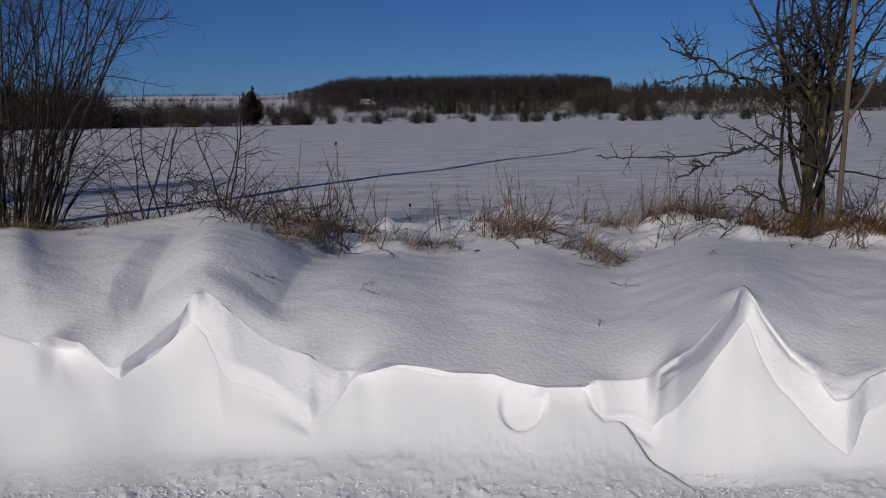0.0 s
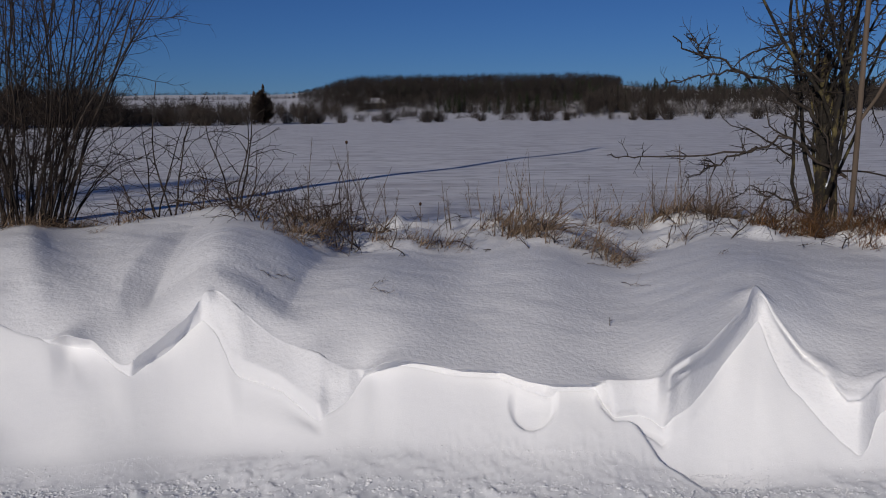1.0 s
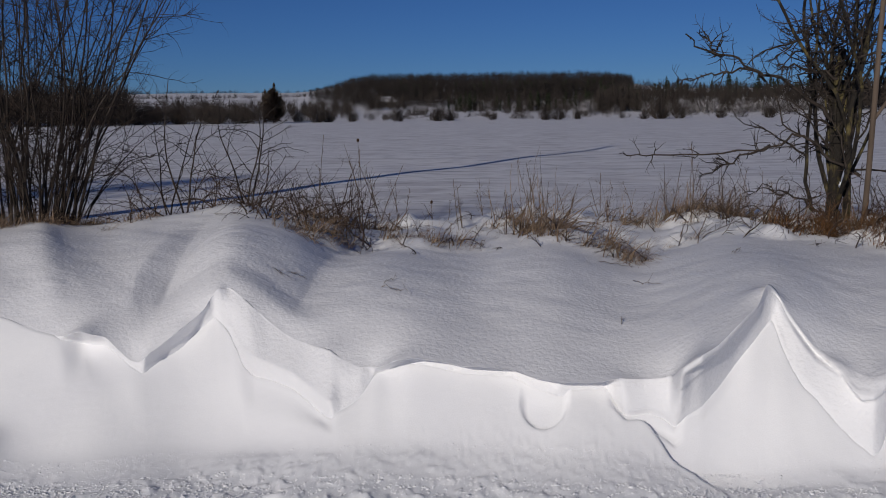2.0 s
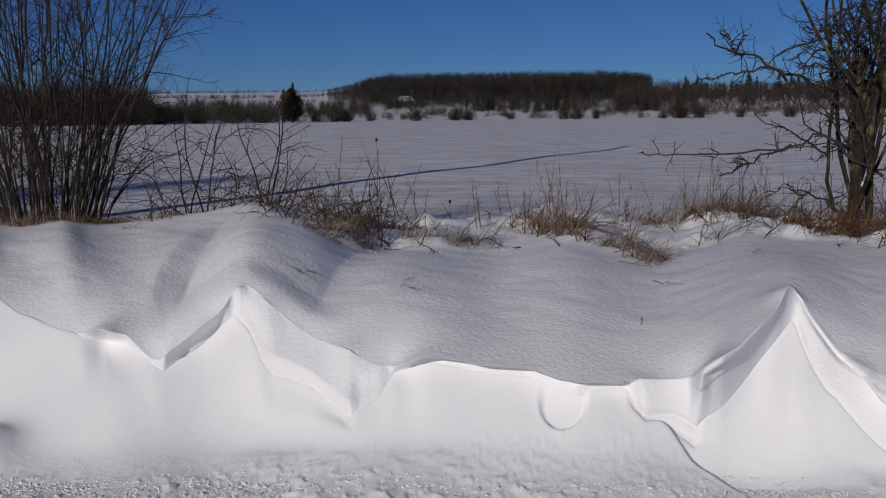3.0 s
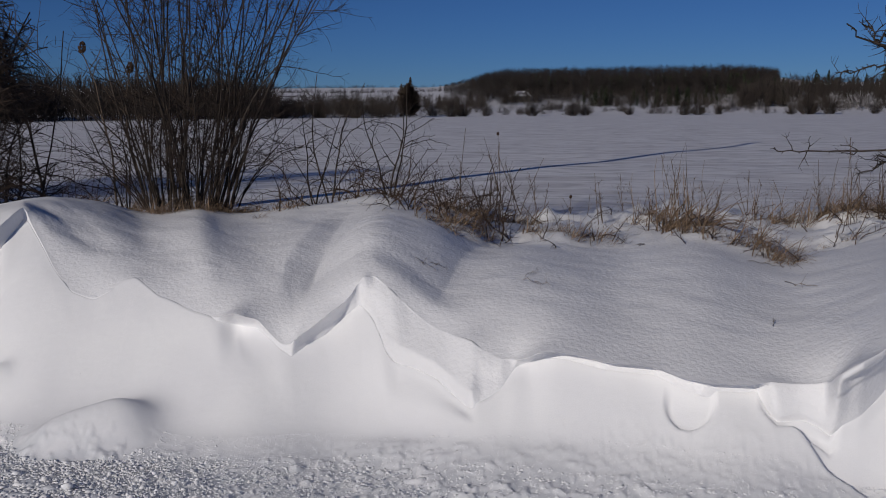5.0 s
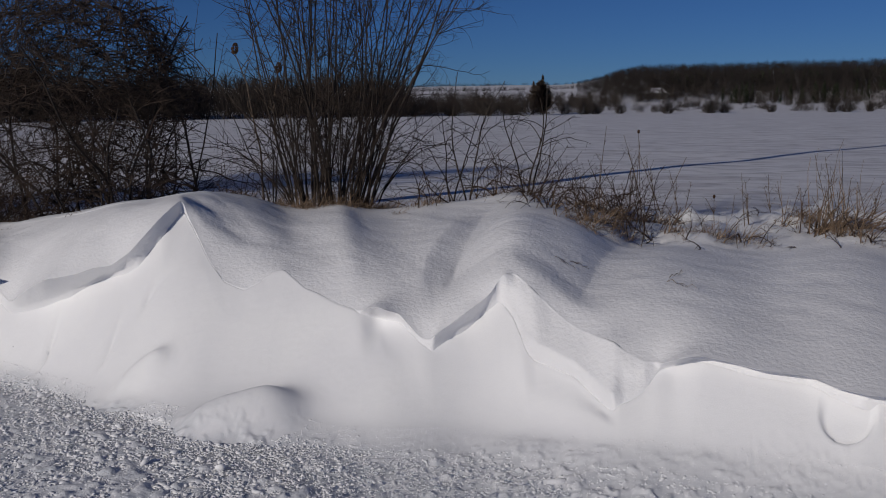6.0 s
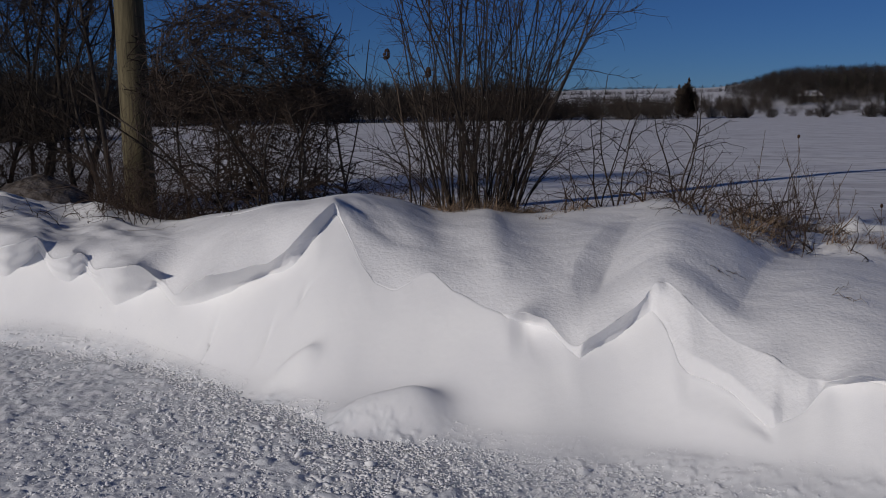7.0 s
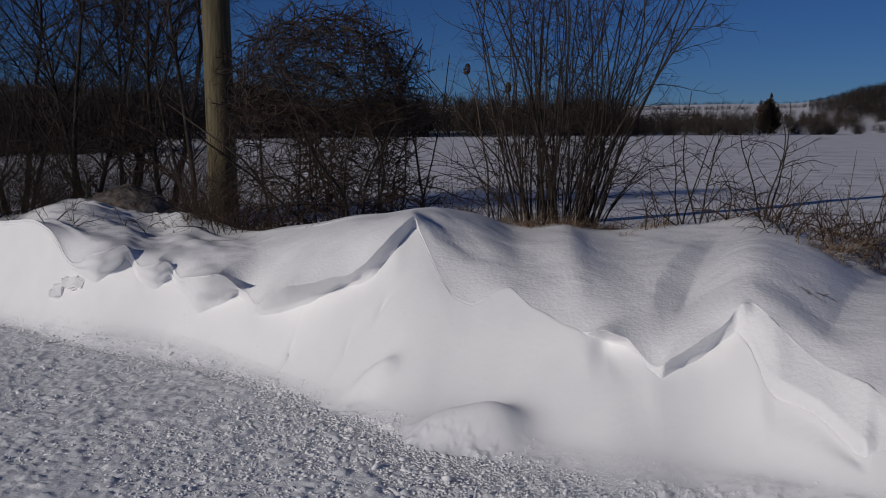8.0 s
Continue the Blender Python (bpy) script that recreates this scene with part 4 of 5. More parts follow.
# tufts along the bank's grassy rim: station, distance, number, height
TUFTS = [(-11.6, 5.6, 3, 0.8), (-10.4, 5.7, 6, 1.0), (-9.0, 5.9, 6, 1.1), (-8.3, 5.65, 4, 0.8), (-6.8, 6.7, 5, 1.0), (-5.6, 6.5, 5, 1.1), (-4.9, 6.1, 4, 0.9), (-3.5, 5.8, 5, 0.7), (-2.2, 5.75, 6, 0.7), (-0.9, 5.85, 5, 0.8), (0.2, 5.7, 3, 0.6),
         (2.4, 6.7, 5, 1.1), (3.2, 6.3, 2, 0.8), (4.6, 6.0, 8, 1.5), (5.3, 5.75, 6, 1.1), (6.3, 5.55, 4, 0.9), (8.3, 5.55, 6, 0.9)]
TUFTS_EAST = [(9.0, 5.65, 4, 0.8), (10.1, 5.5, 6, 0.8), (11.2, 5.4, 4, 0.6), (9.8, 7.4, 6, 1.1), (11.2, 7.3, 4, 1.0), (12.8, 7.4, 8, 1.3), (13.9, 7.2, 8, 1.2), (15.7, 7.3, 8, 1.2), (16.6, 7.2, 8, 1.2), (14.3, 6.2, 3, 0.7), (12.2, 6.2, 2, 0.7),
              (18.3, 6.9, 6, 1.1), (19.8, 6.5, 8, 1.1), (21.3, 6.5, 9, 1.1), (22.4, 6.9, 9, 1.2), (23.7, 6.3, 9, 1.0), (24.5, 6.2, 8, 0.9), (25.8, 6.2, 8, 1.0), (26.8, 6.3, 5, 1.0)]


def build_grass():
    rng = np.random.default_rng(31)
    kinds = []
    for k, (h, b, s, w) in enumerate(((0.24, 32, 0.08, 0.4), (0.30, 28, 0.08, 0.9), (0.20, 34, 0.11, 1.3), (0.38, 20, 0.06, 0.5), (0.28, 44, 0.09, 0.6), (0.34, 30, 0.13, 2.4))):
        kinds.append(grass_clump(100 + k, h, b, s, w))
    spots = []
    for deg, r, n, h in TUFTS + TUFTS_EAST:
        for _ in range(n):
            spots.append((deg + rng.normal(0, 0.45), r + rng.normal(0, 0.09), h))
    for lo, hi, r0, r1, n in ((-22, -15, 6.6, 7.1, 18), (-13.5, -8, 5.9, 6.6, 14), (-47, -36, 8.5, 9.6, 36), (-34, -28, 7.2, 7.8, 15), (-28.6, -23, 6.7, 7.2, 42), (-58, -47, 13.0, 14.5, 9)):
        for _ in range(n // 3):                           # tufts stand in small groups
            d0, r0_ = rng.uniform(lo, hi), rng.uniform(r0, r1)
            for _ in range(3):
                spots.append((d0 + rng.normal(0, 0.45), r0_ + rng.normal(0, 0.07), 0.9))
    first = {}
    for deg, r, h in spots:
        k = (5 if rng.uniform() < 0.45 and -14 < deg < 20 else int(rng.integers(4))) if deg < 18.5 or rng.uniform() < 0.45 else 4
        x, y, z = place(deg, r, 0.01)
        m = pose(x, y, z, rng.normal(0, 8), rng.normal(0, 8), rng.uniform(-45, 45) if k == 5 else rng.uniform(-70, 70)) @ Matrix.Scale(rng.uniform(0.65, 1.1) * h, 4)
        if k not in first:
            ob = mesh_object("grass_clump", kinds[k][0], kinds[k][1], RUST if k == 4 else STRAW)
            first[k] = ob
        else:
            ob = new("grass_clump", first[k].data)
        tagged(ob, "rusty orange dry grass tuft by the old tree" if k == 4 else "dry tan grass tuft poking out of the snow", "grass", "grass tufts on the bank")
        ob.matrix_world = m


def weed(deg, r, height, seed, stalks=3, head=True):
    """Stiff dead stalks with short side shoots, some leaning or snapped."""
    rng = np.random.default_rng(seed)
    st, fine = [], []
    for _ in range(stalks):
        s = limb(rng, (rng.normal(0, 0.05), rng.normal(0, 0.04), 0), (rng.normal(0, 0.16), rng.normal(0, 0.12), 1), height * rng.uniform(0.55, 1.05), 0.0030, 9, 0.035, 0, 0.5)
        st.append(s)
        b = sprout(rng, s, 6, height * 0.22, 0.0017, 0.6, 0.25, segs=4, wander=0.12, lift=0.03)
        fine += b
        for q in b:
            fine += sprout(rng, q, 2, height * 0.06, 0.0015, 0.8, 0.4, segs=2, wander=0.2)
    ob = plant("weed", place(deg, r), "dead brown weed stalks standing in the snow", "weed", [("stalk", st, 4, WEED, ""), ("shoot", fine, 3, WEED, "")], "weeds on the bank")
    if head:
        bm = bmesh.new()
        bmesh.ops.create_icosphere(bm, subdivisions=1, radius=0.013, matrix=Matrix.Translation(st[0][-1][0]) @ Matrix.Diagonal((1, 1, 1.4, 1)))
        part("seed_head", bm, SEED, ob.children[0], "round dark seed head")


# ---- far country ----
def far_tree(seed, height, width, blades, trunk=0.12, rise=(0.25, 0.5), thick=0.06):
    """A distant bare tree: trunk with many thin rising twig blades."""
    rng = np.random.default_rng(seed)
    verts, faces = [], []
    for k in range(blades):
        a, up, reach = rng.uniform(0, 2 * math.pi), rng.uniform(-0.35, 1) , rng.uniform(0.45, 1) ** 0.6
        fl = math.sqrt(max(0.0, 1 - up * up))
        p1 = np.array((width * fl * reach * math.cos(a), width * fl * reach * math.sin(a), height * (0.45 + 0.55 * up * reach)))
        p0 = np.array((0.25 * p1[0], 0.25 * p1[1], max(0.0, p1[2] - height * rng.uniform(*rise))))
        s = np.array((-math.sin(a + 1), math.cos(a + 1), 0)) * thick * (1 + 0.8 * rng.uniform())
        i = len(verts)
        mid = (p0 + p1) / 2 + rng.normal(0, 0.08 * width, 3)
        verts += [p0 - s, p0 + s, mid + s * 0.8, mid - s * 0.8, p1]
        faces += [(i, i + 1, i + 2), (i, i + 2, i + 3), (i + 3, i + 2, i + 4)]
    i = len(verts)
    verts += [np.array((trunk * c, trunk * s, 0)) for c, s in ((1, 0), (-0.5, 0.87), (-0.5, -0.87))] + [np.array((0, 0, height * 0.85))]
    faces += [(i, i + 1, i + 3), (i + 1, i + 2, i + 3), (i + 2, i, i + 3)]
    return np.array(verts), np.array(faces)


def far_conifer(seed, height, width, blades=260, shape=0.8):
    rng = np.random.default_rng(seed)
    verts, faces = [], []
    for k in range(blades):
        f = rng.uniform(0, 1) ** 0.8
        a = rng.uniform(0, 2 * math.pi)
        q = width * (1 - f) ** shape * rng.uniform(0.4, 1.1) + 0.1
        z = height * (0.04 + 0.94 * f)
        c, s = math.cos(a), math.sin(a)
        w = 0.35 * q + 0.15
        i = len(verts)
        verts += [np.array((0.2 * q * c - s * w * .5, 0.2 * q * s + c * w * .5, z + 0.25)), np.array((0.2 * q * c + s * w * .5, 0.2 * q * s - c * w * .5, z + 0.3)), np.array((q * c, q * s, z - 0.12 * q + rng.normal(0, .1)))]
        faces += [(i, i + 1, i + 2)]
    i = len(verts)
    verts += [np.array((0.14 * c, 0.14 * s, -0.3)) for c, s in ((1, 0), (-0.5, 0.87), (-0.5, -0.87))] + [np.array((0, 0, height))]
    faces += [(i, i + 1, i + 3), (i + 1, i + 2, i + 3), (i + 2, i, i + 3)]
    return np.array(verts), np.array(faces)


def scatter_woods(name, spots, kinds, mat, label, category):
    vs, fs, base = [], [], 0
    for x, y, k, s, turn in spots:
        v, f = kinds[k]
        c, q = math.cos(turn), math.sin(turn)
        w = np.stack([v[:, 0] * c - v[:, 1] * q, v[:, 0] * q + v[:, 1] * c, v[:, 2]], -1) * s + np.array((x, y, float(field_height(x, y)) - 0.3))
        vs.append(w)
        fs.append(f + base)
        base += len(v)
    ob = mesh_object(name, np.concatenate(vs), np.concatenate(fs), mat)
    tagged(ob, label, category, kind="stuff")


def spots_in(rng, n, deg0, deg1, r0, r1, nk, s0=0.7, s1=1.15):
    out = []
    for _ in range(n):
        x, y = polar(rng.uniform(deg0, deg1), rng.uniform(r0, r1))
        out.append((float(x), float(y), int(rng.integers(nk)), rng.uniform(s0, s1), rng.uniform(0, 6.28)))
    return out


def build_far():
    rng = np.random.default_rng(51)
    def tapered(spots):
        """Smaller trees towards the western end of the hill."""
        return [(x, y, k, s * float(0.45 + 0.55 * smoothstep(-9.8, -6.0, math.degrees(math.atan2(x, y)))), a) for x, y, k, s, a in spots]

    small = [far_tree(200 + k, 9.3, 3.8, 60, 0.05, (0.01, 0.07), 0.07) for k in range(6)]
    scatter_woods("hill_woods", tapered(spots_in(rng, 3000, -9.6, 10.5, 375, 640, 6, 0.9, 1.04)) + tapered(spots_in(rng, 420, -9.0, 10.5, 335, 400, 4, 0.4, 0.8)) + spots_in(rng, 500, 9, 34, 400, 620, 4, 0.6, 0.9), small, FAR_WOOD, "distant wooded hill of bare grey-brown trees", "woods")
    hedge = [far_tree(220 + k, 9.5, 3.9, 76, 0.09, (0.12, 0.35), 0.045) for k in range(4)]
    scatter_woods("tree_line", spots_in(rng, 330, -66, -42, 215, 262, 4, 1.0, 1.9) + spots_in(rng, 340, -43, -20.3, 225, 262, 4, 0.85, 1.5) + spots_in(rng, 250, -25, -12.3, 228, 275, 4, 0.4, 0.85) + spots_in(rng, 110, -12.5, -7, 270, 350, 4, 0.35, 0.7) + spots_in(rng, 540, 8.5, 34, 285, 340, 4, 0.55, 1.2) + spots_in(rng, 250, -8, 10, 345, 430, 4, 0.4, 0.95) + spots_in(rng, 120, 0, 12, 296, 345, 4, 0.3, 0.7) + spots_in(rng, 26, -6.4, -3.4, 345, 362, 4, 0.25, 0.5) + spots_in(rng, 46, -12, 20, 244, 300, 4, 0.2, 0.45), hedge, FAR_WOOD, "bare trees and hedgerow along the far field edge", "woods")
    bush = [far_tree(230 + k, 4.0, 2.4, 40, 0.05, (0.2, 0.6), 0.035) for k in range(3)]
    clump = []
    for _ in range(84):                                   # loose scrub along the ditch
        d0, r0 = rng.uniform(-12, 20), rng.uniform(240, 300)
        clump += spots_in(rng, int(rng.integers(2, 7)), d0 - 0.5, d0 + 0.5, r0, r0 + 12, 3, 0.2, 0.8)
    scatter_woods("hedgerow", clump + spots_in(rng, 150, -67, -52.5, 60, 80, 3, 0.4, 0.75) + spots_in(rng, 190, -67, -50.5, 66, 92, 3, 0.9, 1.7) + spots_in(rng, 160, -26, -8, 560, 575, 3, 0.6, 1.0) + spots_in(rng, 150, -26, -8, 728, 738, 3, 0.5, 0.9), bush, FAR_WOOD, "thin bare hedgerows between snowy fields", "hedge")
    frosted = [far_tree(235 + k, 5.5, 2.6, 90, 0.07, (0.2, 0.5), 0.045) for k in range(3)]
    scatter_woods("frosted_scrub", spots_in(rng, 70, 7, 22, 272, 300, 3, 0.5, 1.1) + spots_in(rng, 26, -3, 7, 318, 340, 3, 0.4, 0.9), frosted, FROSTED, "snow-dusted bare bushes in front of the woods", "shrub")
    firs = [far_conifer(240 + k, 9, 2.4 + 0.5 * k, 230, 0.62) for k in range(3)]
    scatter_woods("conifer_stand", spots_in(rng, 60, -1, 14, 305, 345, 3, 0.4, 0.85) + spots_in(rng, 110, -4.5, 9, 395, 440, 3, 0.45, 1.05) + spots_in(rng, 240, 8, 32, 335, 410, 3, 0.35, 1.0) + spots_in(rng, 45, 8, 32, 335, 400, 3, 0.9, 1.45), firs, FAR_GREEN, "dark stand of conifers below the hill", "woods")
    # single shrubs and trees at the edge of the field
    lone = [far_tree(260 + k, 4.8, 3.3, 330, 0.12, (0.2, 0.7), 0.03) for k in range(3)]
    made = {}
    for deg, r, s in ((-15.4, 236, 1.35), (-13.6, 238, 1.0), (-9.2, 236, 1.1), (-8.5, 238, 0.95), (-7.0, 240, 0.65), (-4.1, 236, 0.95), (-1.6, 237, 0.95), (-0.8, 240, 0.8), (1.9, 242, 0.55), (5.2, 236, 0.95),
                      (6.0, 237, 0.85), (7.2, 240, 0.6), (11.3, 236, 0.6), (12.2, 236, 1.35), (13.4, 238, 1.0), (15.8, 240, 0.6), (18.6, 240, 0.8), (-17.5, 238, 1.1), (-19.8, 238, 1.3), (-10.4, 246, 0.9)):
        k = int(rng.integers(3))
        x, y = (float(q) for q in polar(deg, r))
        m = pose(x, y, float(field_height(x, y)) - 0.1, 0, 0, rng.uniform(0, 360)) @ Matrix.Scale(s, 4)
        if k not in made:
            made[k] = mesh_object("far_shrub", *lone[k], FAR_WOOD)
            ob = made[k]
        else:
            ob = new("far_shrub", made[k].data)
        tagged(ob, "bare brown shrub at the far edge of the snowy field", "shrub", "shrubs at the field edge")
        ob.matrix_world = m
    # the cedar: a ragged crown round one leader
    vs, fs, base = [], [], 0
    for v, f, at in ((*far_conifer(270, 10.4, 2.6, 420, 0.6), (0.5, 0, 0)), (*far_tree(271, 9.0, 4.0, 1100, 0.2, (0.04, 0.2), 0.20), (0, 0, 0)), (*far_conifer(272, 8.8, 2.0, 260, 0.5), (-1.9, 0, 0))):
        vs.append(v + np.array(at))
        fs.append(f + base)
        base += len(v)
    v, f = np.concatenate(vs), np.concatenate(fs)
    x, y = (float(q) for q in polar(-11.9, 234))
    tree = mesh_object("cedar_tree", v, f, CEDAR)
    tagged(tree, "bushy bronze-green cedar tree standing alone at the field edge", "tree")
    tree.location = (x, y, float(field_height(x, y)) - 0.1)
    farmhouse(-4.85, 372, 7.6, 6.0, 2.4, 1.5)
    farmhouse(0.1, 408, 3.4, 4, 1.4, 0.9)


def farmhouse(deg, r, w, d, h, rise):
    x, y = (float(q) for q in polar(deg, r))
    ob = thing("house", (x, y, float(field_height(x, y)) - 0.2, 0, 0, -deg), "distant dark house with a snow-covered gable roof", "house", "farm buildings below the hill")
    bm = bmesh.new()
    bmesh.ops.create_cube(bm, size=1, matrix=Matrix.Translation((0, 0, h / 2)) @ Matrix.Diagonal((w, d, h, 1)))
    part("wall", bm, WALL_DARK, ob)
    bm = bmesh.new()
    e = 0.5
    a = [bm.verts.new(p) for p in ((-w / 2 - e, -d / 2 - e, h - 0.2), (w / 2 + e, -d / 2 - e, h - 0.2), (w / 2 - 1.2, 0, h + rise), (-w / 2 + 1.2, 0, h + rise), (-w / 2 - e, d / 2 + e, h - 0.2), (w / 2 + e, d / 2 + e, h - 0.2))]
    b = [bm.verts.new(v.co + Vector((0, 0, 0.35))) for v in a]
    for q in ((b[0], b[1], b[2], b[3]), (b[3], b[2], b[5], b[4]), (a[1], a[0], a[3], a[2]), (a[2], a[3], a[4], a[5]), (a[0], a[1], b[1], b[0]), (a[5], a[4], b[4], b[5]),
              (a[1], a[2], b[2], b[1]), (a[2], a[5], b[5], b[2]), (a[3], a[0], b[0], b[3]), (a[4], a[3], b[3], b[4])):
        bm.faces.new(q)
    part("roof", bm, ROOF_SNOW, ob, "snow-covered roof")
    for k in range(3):
        bm = bmesh.new()
        bmesh.ops.create_cube(bm, size=1, matrix=Matrix.Translation((-w / 3 + k * w / 3, -d / 2 - 0.02, h * 0.55)) @ Matrix.Diagonal((0.9, 0.06, 1.1, 1)))
        part("window", bm, PANE, ob)


# ---- loose snow ----
def build_lumps():
    rng = np.random.default_rng(61)
    meshes = []
    for k in range(8):
        bm = bmesh.new()
        bmesh.ops.create_icosphere(bm, subdivisions=1, radius=1)
        stretch = rng.uniform(0.6, 1.3, 3)
        for v in bm.verts:
            v.co = Vector((v.co.x * stretch[0], v.co.y * stretch[1], v.co.z * 0.6 * stretch[2])) * rng.uniform(0.55, 1.25)
        me = bpy.data.meshes.new("snow_lump")
        bm.to_mesh(me)
        bm.free()
        me.polygons.foreach_set("use_smooth", np.ones(len(me.polygons), dtype=bool))
        me.materials.append(LUMP)
        meshes.append(me)

    def spot(spread):
        deg = rng.uniform(-66, -14) if rng.uniform() < 0.9 else rng.uniform(-14, 28)
        fr = float(np.interp(deg, STATION, foot_r))
        wide = 0.3 if deg > -14 else 1.0 + max(0.0, -30 - deg) * 0.07
        r = fr - 0.1 - abs(rng.normal(0, spread * wide))
        x, y = (float(q) for q in polar(deg, r))
        z = float(road_height(x, y) + shoulder(x, y)) + 0.005
        if r > fr - 0.9:
            z = max(z, float(lower_surface(np.array(deg), np.array(r))))
        return deg, r, x, y, z

    for k in range(290):
        deg, r, x, y, z = spot(0.8)
        if r < 2.4 or deg > -27 or any(math.hypot((x - d[0]) / 0.36, (y - d[1]) / 0.22) < 1 for d in DRIFTS):
            continue
        s = float(np.clip(rng.lognormal(-4.4, 0.35), 0.008, 0.03))
        ob = new("snow_lump", meshes[int(rng.integers(8))])
        ob.matrix_world = pose(x, y, z + 0.006 + 0.1 * s, rng.uniform(0, 40), rng.uniform(0, 40), rng.uniform(0, 360)) @ Matrix.Scale(s, 4)
        tagged(ob, "small white lump of snow lying on the road", "snow lump", "snow lumps on the road")
    # fine angular crumbs, strewn thickly over the road and thinly up the bank's foot
    vs, fs, base = [], [], 0
    corner = np.array(((1, 0, 0), (-1, 0, 0), (0, 1, 0), (0, -1, 0), (0, 0, 0.8), (0, 0, -0.8)), float)
    side = np.array([(a, b, c) if (a + b + c) % 2 else (a, c, b) for a in (0, 1) for b in (2, 3) for c in (4, 5)])
    count = 56000
    deg = np.where(np.arange(count) % 3 > 0, rng.uniform(-64, -14, count), rng.uniform(-24, 27, count))
    keep = rng.uniform(0, 1, count) < np.where(np.arange(count) % 3 > 0, smoothstep(-15, -36, deg) + 0.04, 0.62)
    deg = deg[keep]
    fr = np.interp(deg, STATION, foot_r)
    up = rng.uniform(0, 1, len(deg)) < 0.014
    r = np.where(up, fr - 0.2 + np.abs(rng.normal(0, 0.16, len(deg))) * np.where(deg > -30, 1, 1.8), fr + 0.06 - (fr - np.maximum(2.9, 0.38 * fr)) * rng.uniform(0, 1, len(deg)) ** 1.6)
    clear = np.ones(len(deg), bool)                       # the drifts lie over the crumbs
    x, y = polar(deg, r)
    for d in DRIFTS:
        clear &= np.hypot((x - d[0]) / 0.36, (y - d[1]) / 0.22) > 1
    deg, r, fr, x, y = deg[clear], r[clear], fr[clear], x[clear], y[clear]
    z = road_height(x, y) + shoulder(x, y) + 0.006
    z = np.where(r > fr - 0.9, np.maximum(z, lower_surface(deg, r)), z)
    size = np.clip(rng.lognormal(-4.9, 0.5, len(deg)), 0.003, 0.026) * (0.55 + 0.45 * smoothstep(-22, -40, deg)) * np.where(r > fr - 0.1, 0.5, 1)
    for k in range(len(deg)):
        s = float(size[k])
        m = np.array(Euler(rng.uniform(0, 6.28, 3)).to_matrix())
        v = ((corner * rng.uniform(0.6, 1.2, (6, 1)) + rng.normal(0, 0.18, (6, 3))) @ m.T) * (s, s, 0.42 * s)
        vs.append(v + np.array((x[k], y[k], z[k] - 0.05 * s)))
        fs.append(side + base)
        base += 6
    ob = mesh_object("snow_crumbs", np.concatenate(vs), np.concatenate(fs), LUMP, smooth=True)
    tagged(ob, "loose white snow crumbs strewn over the road edge", "snow", kind="stuff")


def snow_blocks():
    """Angular blocks broken off under the western crust."""
    rng = np.random.default_rng(67)
    for deg, r, q in ((-55.4, 8.80, 0.05), (-55.1, 8.7, 0.042), (-55.8, 8.95, 0.04), (-56.2, 9.05, 0.055), (-56.5, 9.15, 0.035)):
        bm = bmesh.new()
        bmesh.ops.create_cube(bm, size=1)
        bmesh.ops.bevel(bm, geom=bm.edges[:], offset=0.18, segments=2, affect="EDGES")
        for v in bm.verts:
            v.co = Vector((v.co.x * 1.3 + 0.25 * v.co.z, v.co.y, v.co.z * 1.2)) * q * 2.0 * rng.uniform(0.92, 1.08)
        x, y = (float(c) for c in polar(deg, r))
        me = bpy.data.meshes.new("snow_block")
        bm.to_mesh(me)
        bm.free()
        me.materials.append(SNOW_SOFT)
        ob = new("snow_block", me)
        ob.matrix_world = pose(x, y, float(lower_surface(np.array(deg), np.array(r))) + 0.1 * q, rng.uniform(-12, 12), rng.uniform(-22, 22), rng.uniform(0, 35))
        tagged(ob, "broken angular block of packed snow below the crust", "snow block", "broken snow blocks")


def earth_mound():
    """A snowy hump behind the western crest; the brush's shade is put into its colour."""
    cx, cy = (float(q) for q in polar(-51.9, 13.4))
    u, v = np.meshgrid(np.linspace(0, 2 * math.pi, 90), np.linspace(0, 1, 40), indexing="ij")
    along = np.array((math.cos(radians(38)), math.sin(radians(38))))
    px, py = 1.0 * v * np.cos(u), 0.75 * v * np.sin(u)
    x, y = cx + px * along[0] - py * along[1], cy + px * along[1] + py * along[0]
    z = -0.2 + 0.86 * np.cos(0.5 * math.pi * v) ** 0.75 + 0.03 * rough(x, y, 3, 71, 3) + 0.012 * rough(x, y, 14, 72, 2)
    ob = mesh_object("earth_mound", np.stack([x, y, z], -1).reshape(-1, 3), grid_faces(*x.shape), MOUND_SHADE, smooth=True)
    tagged(ob, "low snowy hump, coloured brown-grey for the shade of brush on it", "mound")


def fallen_twig(seed, deg, r, length, bearing):
    rng = np.random.default_rng(seed)
    x, y, z = place(deg, r, -0.004)
    path = []
    b = radians(bearing)
    for k in range(7):
        u = length * (k / 6 - 0.5)
        px, py = x + u * math.cos(b), y + u * math.sin(b)
        path.append((np.array((px - x, py - y, top_height(px, py) - z + 0.006 + 0.02 * rng.uniform() * (k % 2))), 0.0017 - 0.00015 * k))
    shoots = sprout(rng, path, 4, length * 0.4, 0.0018, 0.7, 0.2, segs=3, wander=0.15, lift=0.08)
    plant("fallen_twig", (x, y, z), "dry brown twig lying on the snow crust", "twig", [("stem", [path], 4, WEED, ""), ("shoot", shoots, 3, WEED, "")], "twigs on the snow")


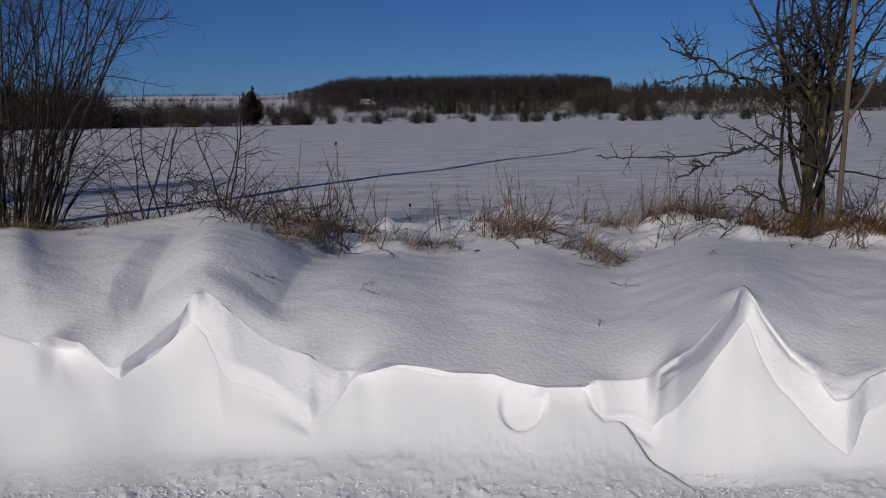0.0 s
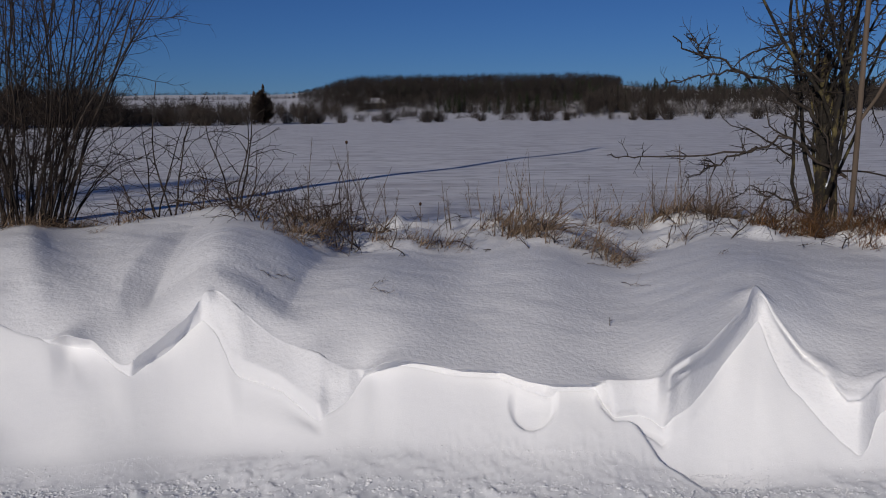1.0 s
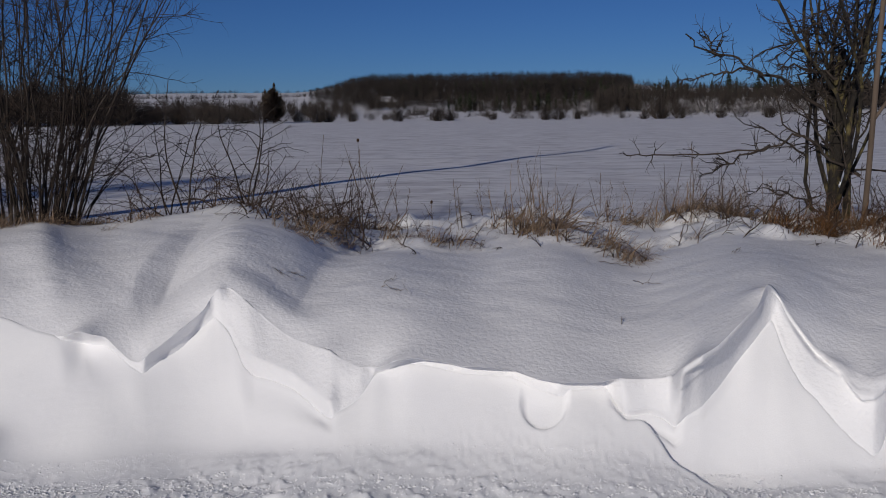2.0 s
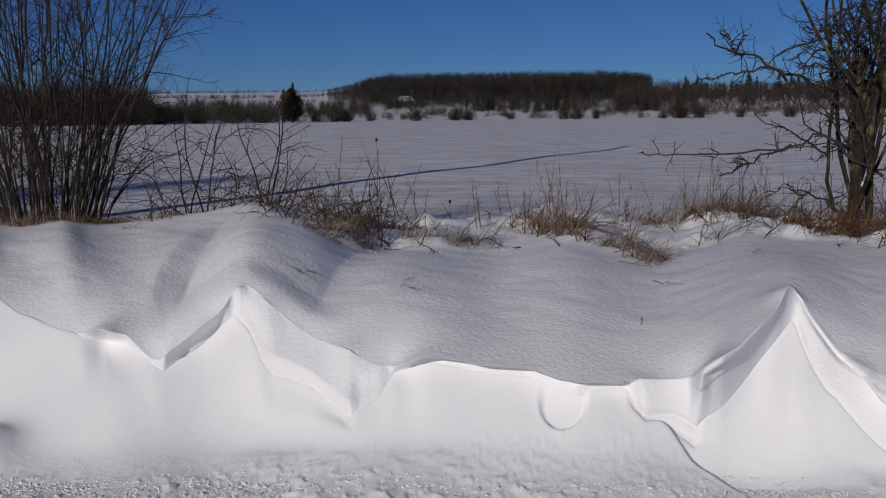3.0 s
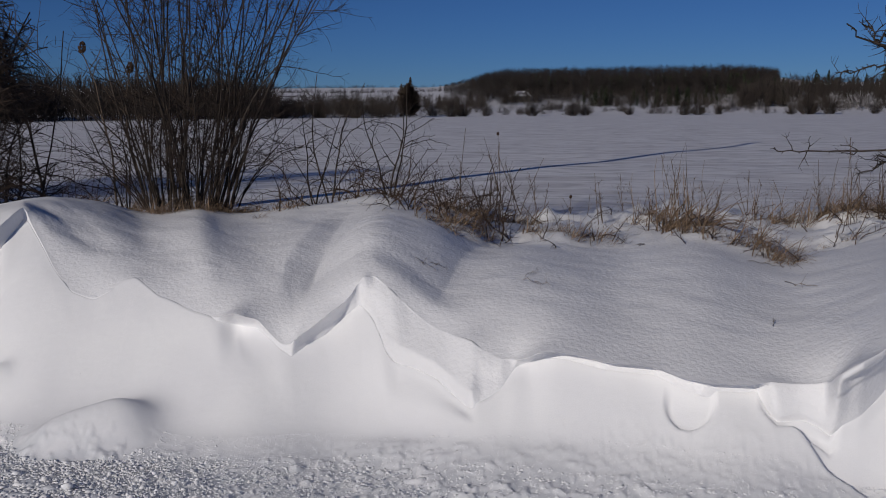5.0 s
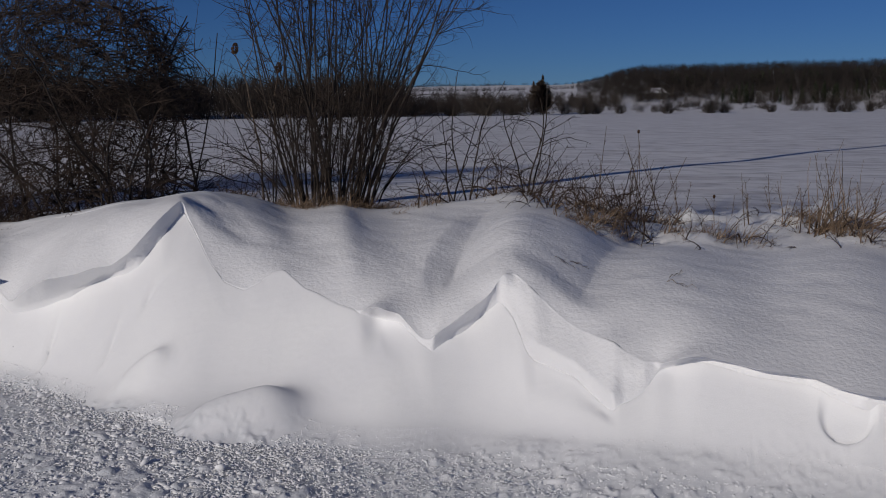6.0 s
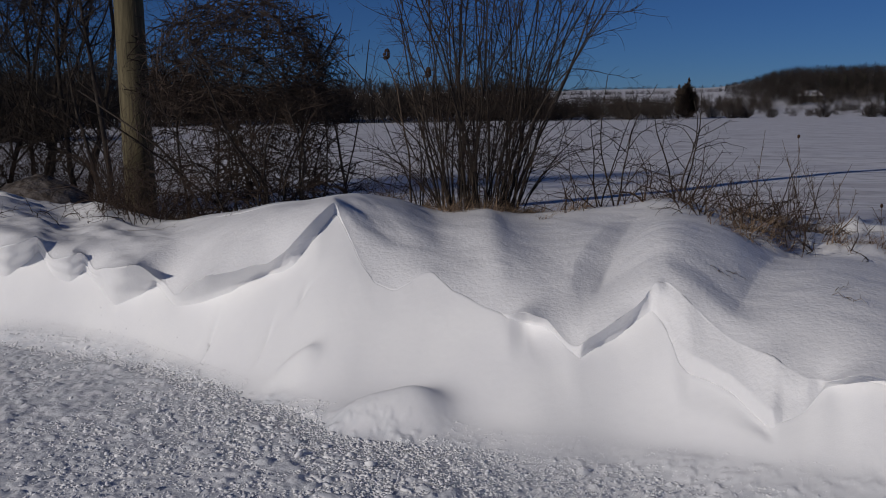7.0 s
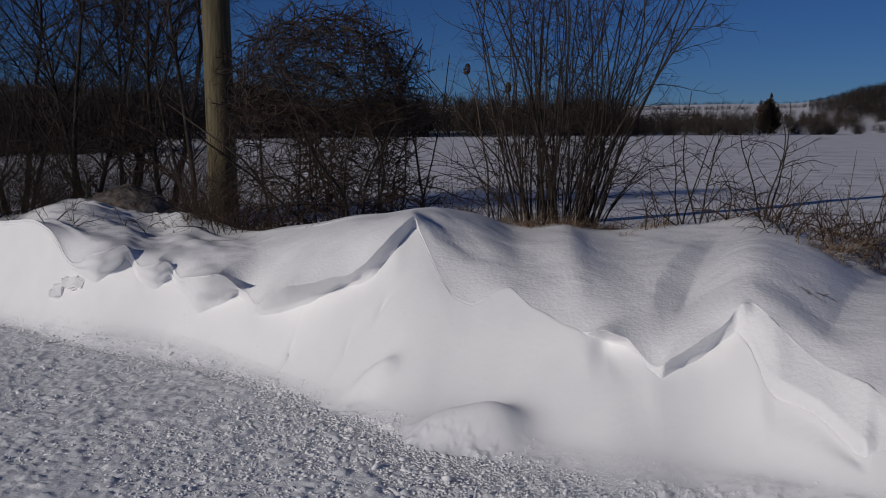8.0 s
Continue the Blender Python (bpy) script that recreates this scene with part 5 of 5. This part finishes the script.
build_far()
utility_pole()
upright_shrub()
tangled_thicket()
roadside_tree(71, -57.5, 15.8, 5.0, 0.055, 3, "bare dark multi-stemmed tree in the roadside row")
roadside_tree(72, -53.9, 15.2, 5.2, 0.056, 3, "bare dark multi-stemmed tree in the roadside row")
roadside_tree(73, -52.1, 14.8, 5.0, 0.054, 3, "bare dark tree in the roadside row")
roadside_tree(74, -49.7, 14.2, 4.8, 0.054, 2, "bare dark tree beside the utility pole")
roadside_tree(75, -62.0, 16.5, 5.0, 0.055, 2, "bare dark multi-stemmed tree in the roadside row")
roadside_tree(76, -47.9, 13.2, 4.4, 0.05, 2, "slim bare dark tree beside the utility pole")
undergrowth(81, -62, -46, 13.4, 16.0, 400, 1.5, "low dark brush between the roadside trees")
undergrowth(77, -62, -47.5, 13.6, 16.2, 210, 2.3, "tall dark brush grown between the roadside trees")
undergrowth(80, -63, -53, 14.0, 16.5, 190, 1.1, "dense low dark brush under the roadside trees")
undergrowth(82, -48, -34, 8.9, 10.6, 230, 0.8, "low tangled brush round the pole and thicket")
undergrowth(78, -48.6, -44.6, 10.2, 11.4, 90, 1.35, "tangled thin brush grown round the utility pole")
undergrowth(83, -34, -27, 7.4, 8.4, 44, 0.8, "thin wispy brush behind the snow bank")
undergrowth(84, -21, -13, 6.5, 7.2, 34, 0.62, "thin wispy brush behind the snow bank")
undergrowth(85, -14, -6.5, 5.8, 6.7, 95, 0.42, "dense low brush of dead stems on the bank")
undergrowth(86, 14, 27, 5.9, 7.4, 90, 0.42, "thin dead brush under the old tree")
undergrowth(87, -8, 14, 5.6, 7.5, 34, 0.26, "scattered thin dead stems on the bank top")
forked_sapling(91, -17.6, 6.9, 0.95, (-0.12, 0.2))
forked_sapling(92, -13.9, 6.7, 0.90, (-0.1, 0.12, 0.3))
forked_sapling(93, -18.6, 7.1, 0.75, (-0.3, 0.05))
forked_sapling(94, -29.9, 7.5, 1.0, (-0.25, 0.1, 0.2))
sumac(95, -30.3, 7.6, 1.36)
sumac(96, -28.6, 7.4, 1.27)
lichen_tree()
build_grass()
for k, (deg, r, h, n) in enumerate(((-6.4, 7.7, 0.72, 4), (-5.4, 7.1, 0.55, 4), (-7.2, 7.3, 0.4, 3), (-4.0, 7.6, 0.36, 3), (-1.7, 7.5, 0.32, 3), (1.6, 7.3, 0.5, 4), (0.0, 6.5, 0.4, 3), (4.4, 6.5, 0.5, 4), (4.9, 6.2, 0.42, 3),
                                      (6.6, 7.4, 0.35, 4), (8.8, 7.5, 0.42, 3), (12.6, 7.4, 0.55, 4), (11.0, 7.2, 0.4, 3), (14.4, 6.8, 0.62, 4), (16.0, 7.1, 0.5, 4), (17.6, 6.8, 0.5, 4), (-9.2, 6.4, 0.6, 3), (19.0, 6.7, 0.5, 3))):
    weed(deg, r, h, 300 + k, n, k in (0, 4))
build_lumps()
undergrowth(79, -9, 13, 5.35, 6.0, 24, 0.24, "broken dead stalks hanging over the bank's rim")
undergrowth(88, -56.8, -55.0, 9.6, 11.5, 9, 0.5, "few bare twigs sticking out of the snow bank")
undergrowth(89, -52.5, -46.5, 9.2, 10.6, 30, 0.34, "few bare twigs sticking out of the snow bank")
snow_blocks()
earth_mound()
for k, (deg, r, ln, b) in enumerate(((-4.6, 4.3, 0.16, -25), (-4.9, 4.45, 0.12, 60), (9.6, 5.2, 0.2, 8), (11.6, 4.8, 0.2, -50), (10.0, 4.15, 0.06, 80), (16.9, 5.2, 0.1, 40), (-11.8, 4.55, 0.12, -15), (-10.9, 4.6, 0.1, 20), (-46.2, 8.2, 0.5, 10), (-41.5, 7.2, 0.2, -12))):
    fallen_twig(500 + k, deg, r, ln, b)
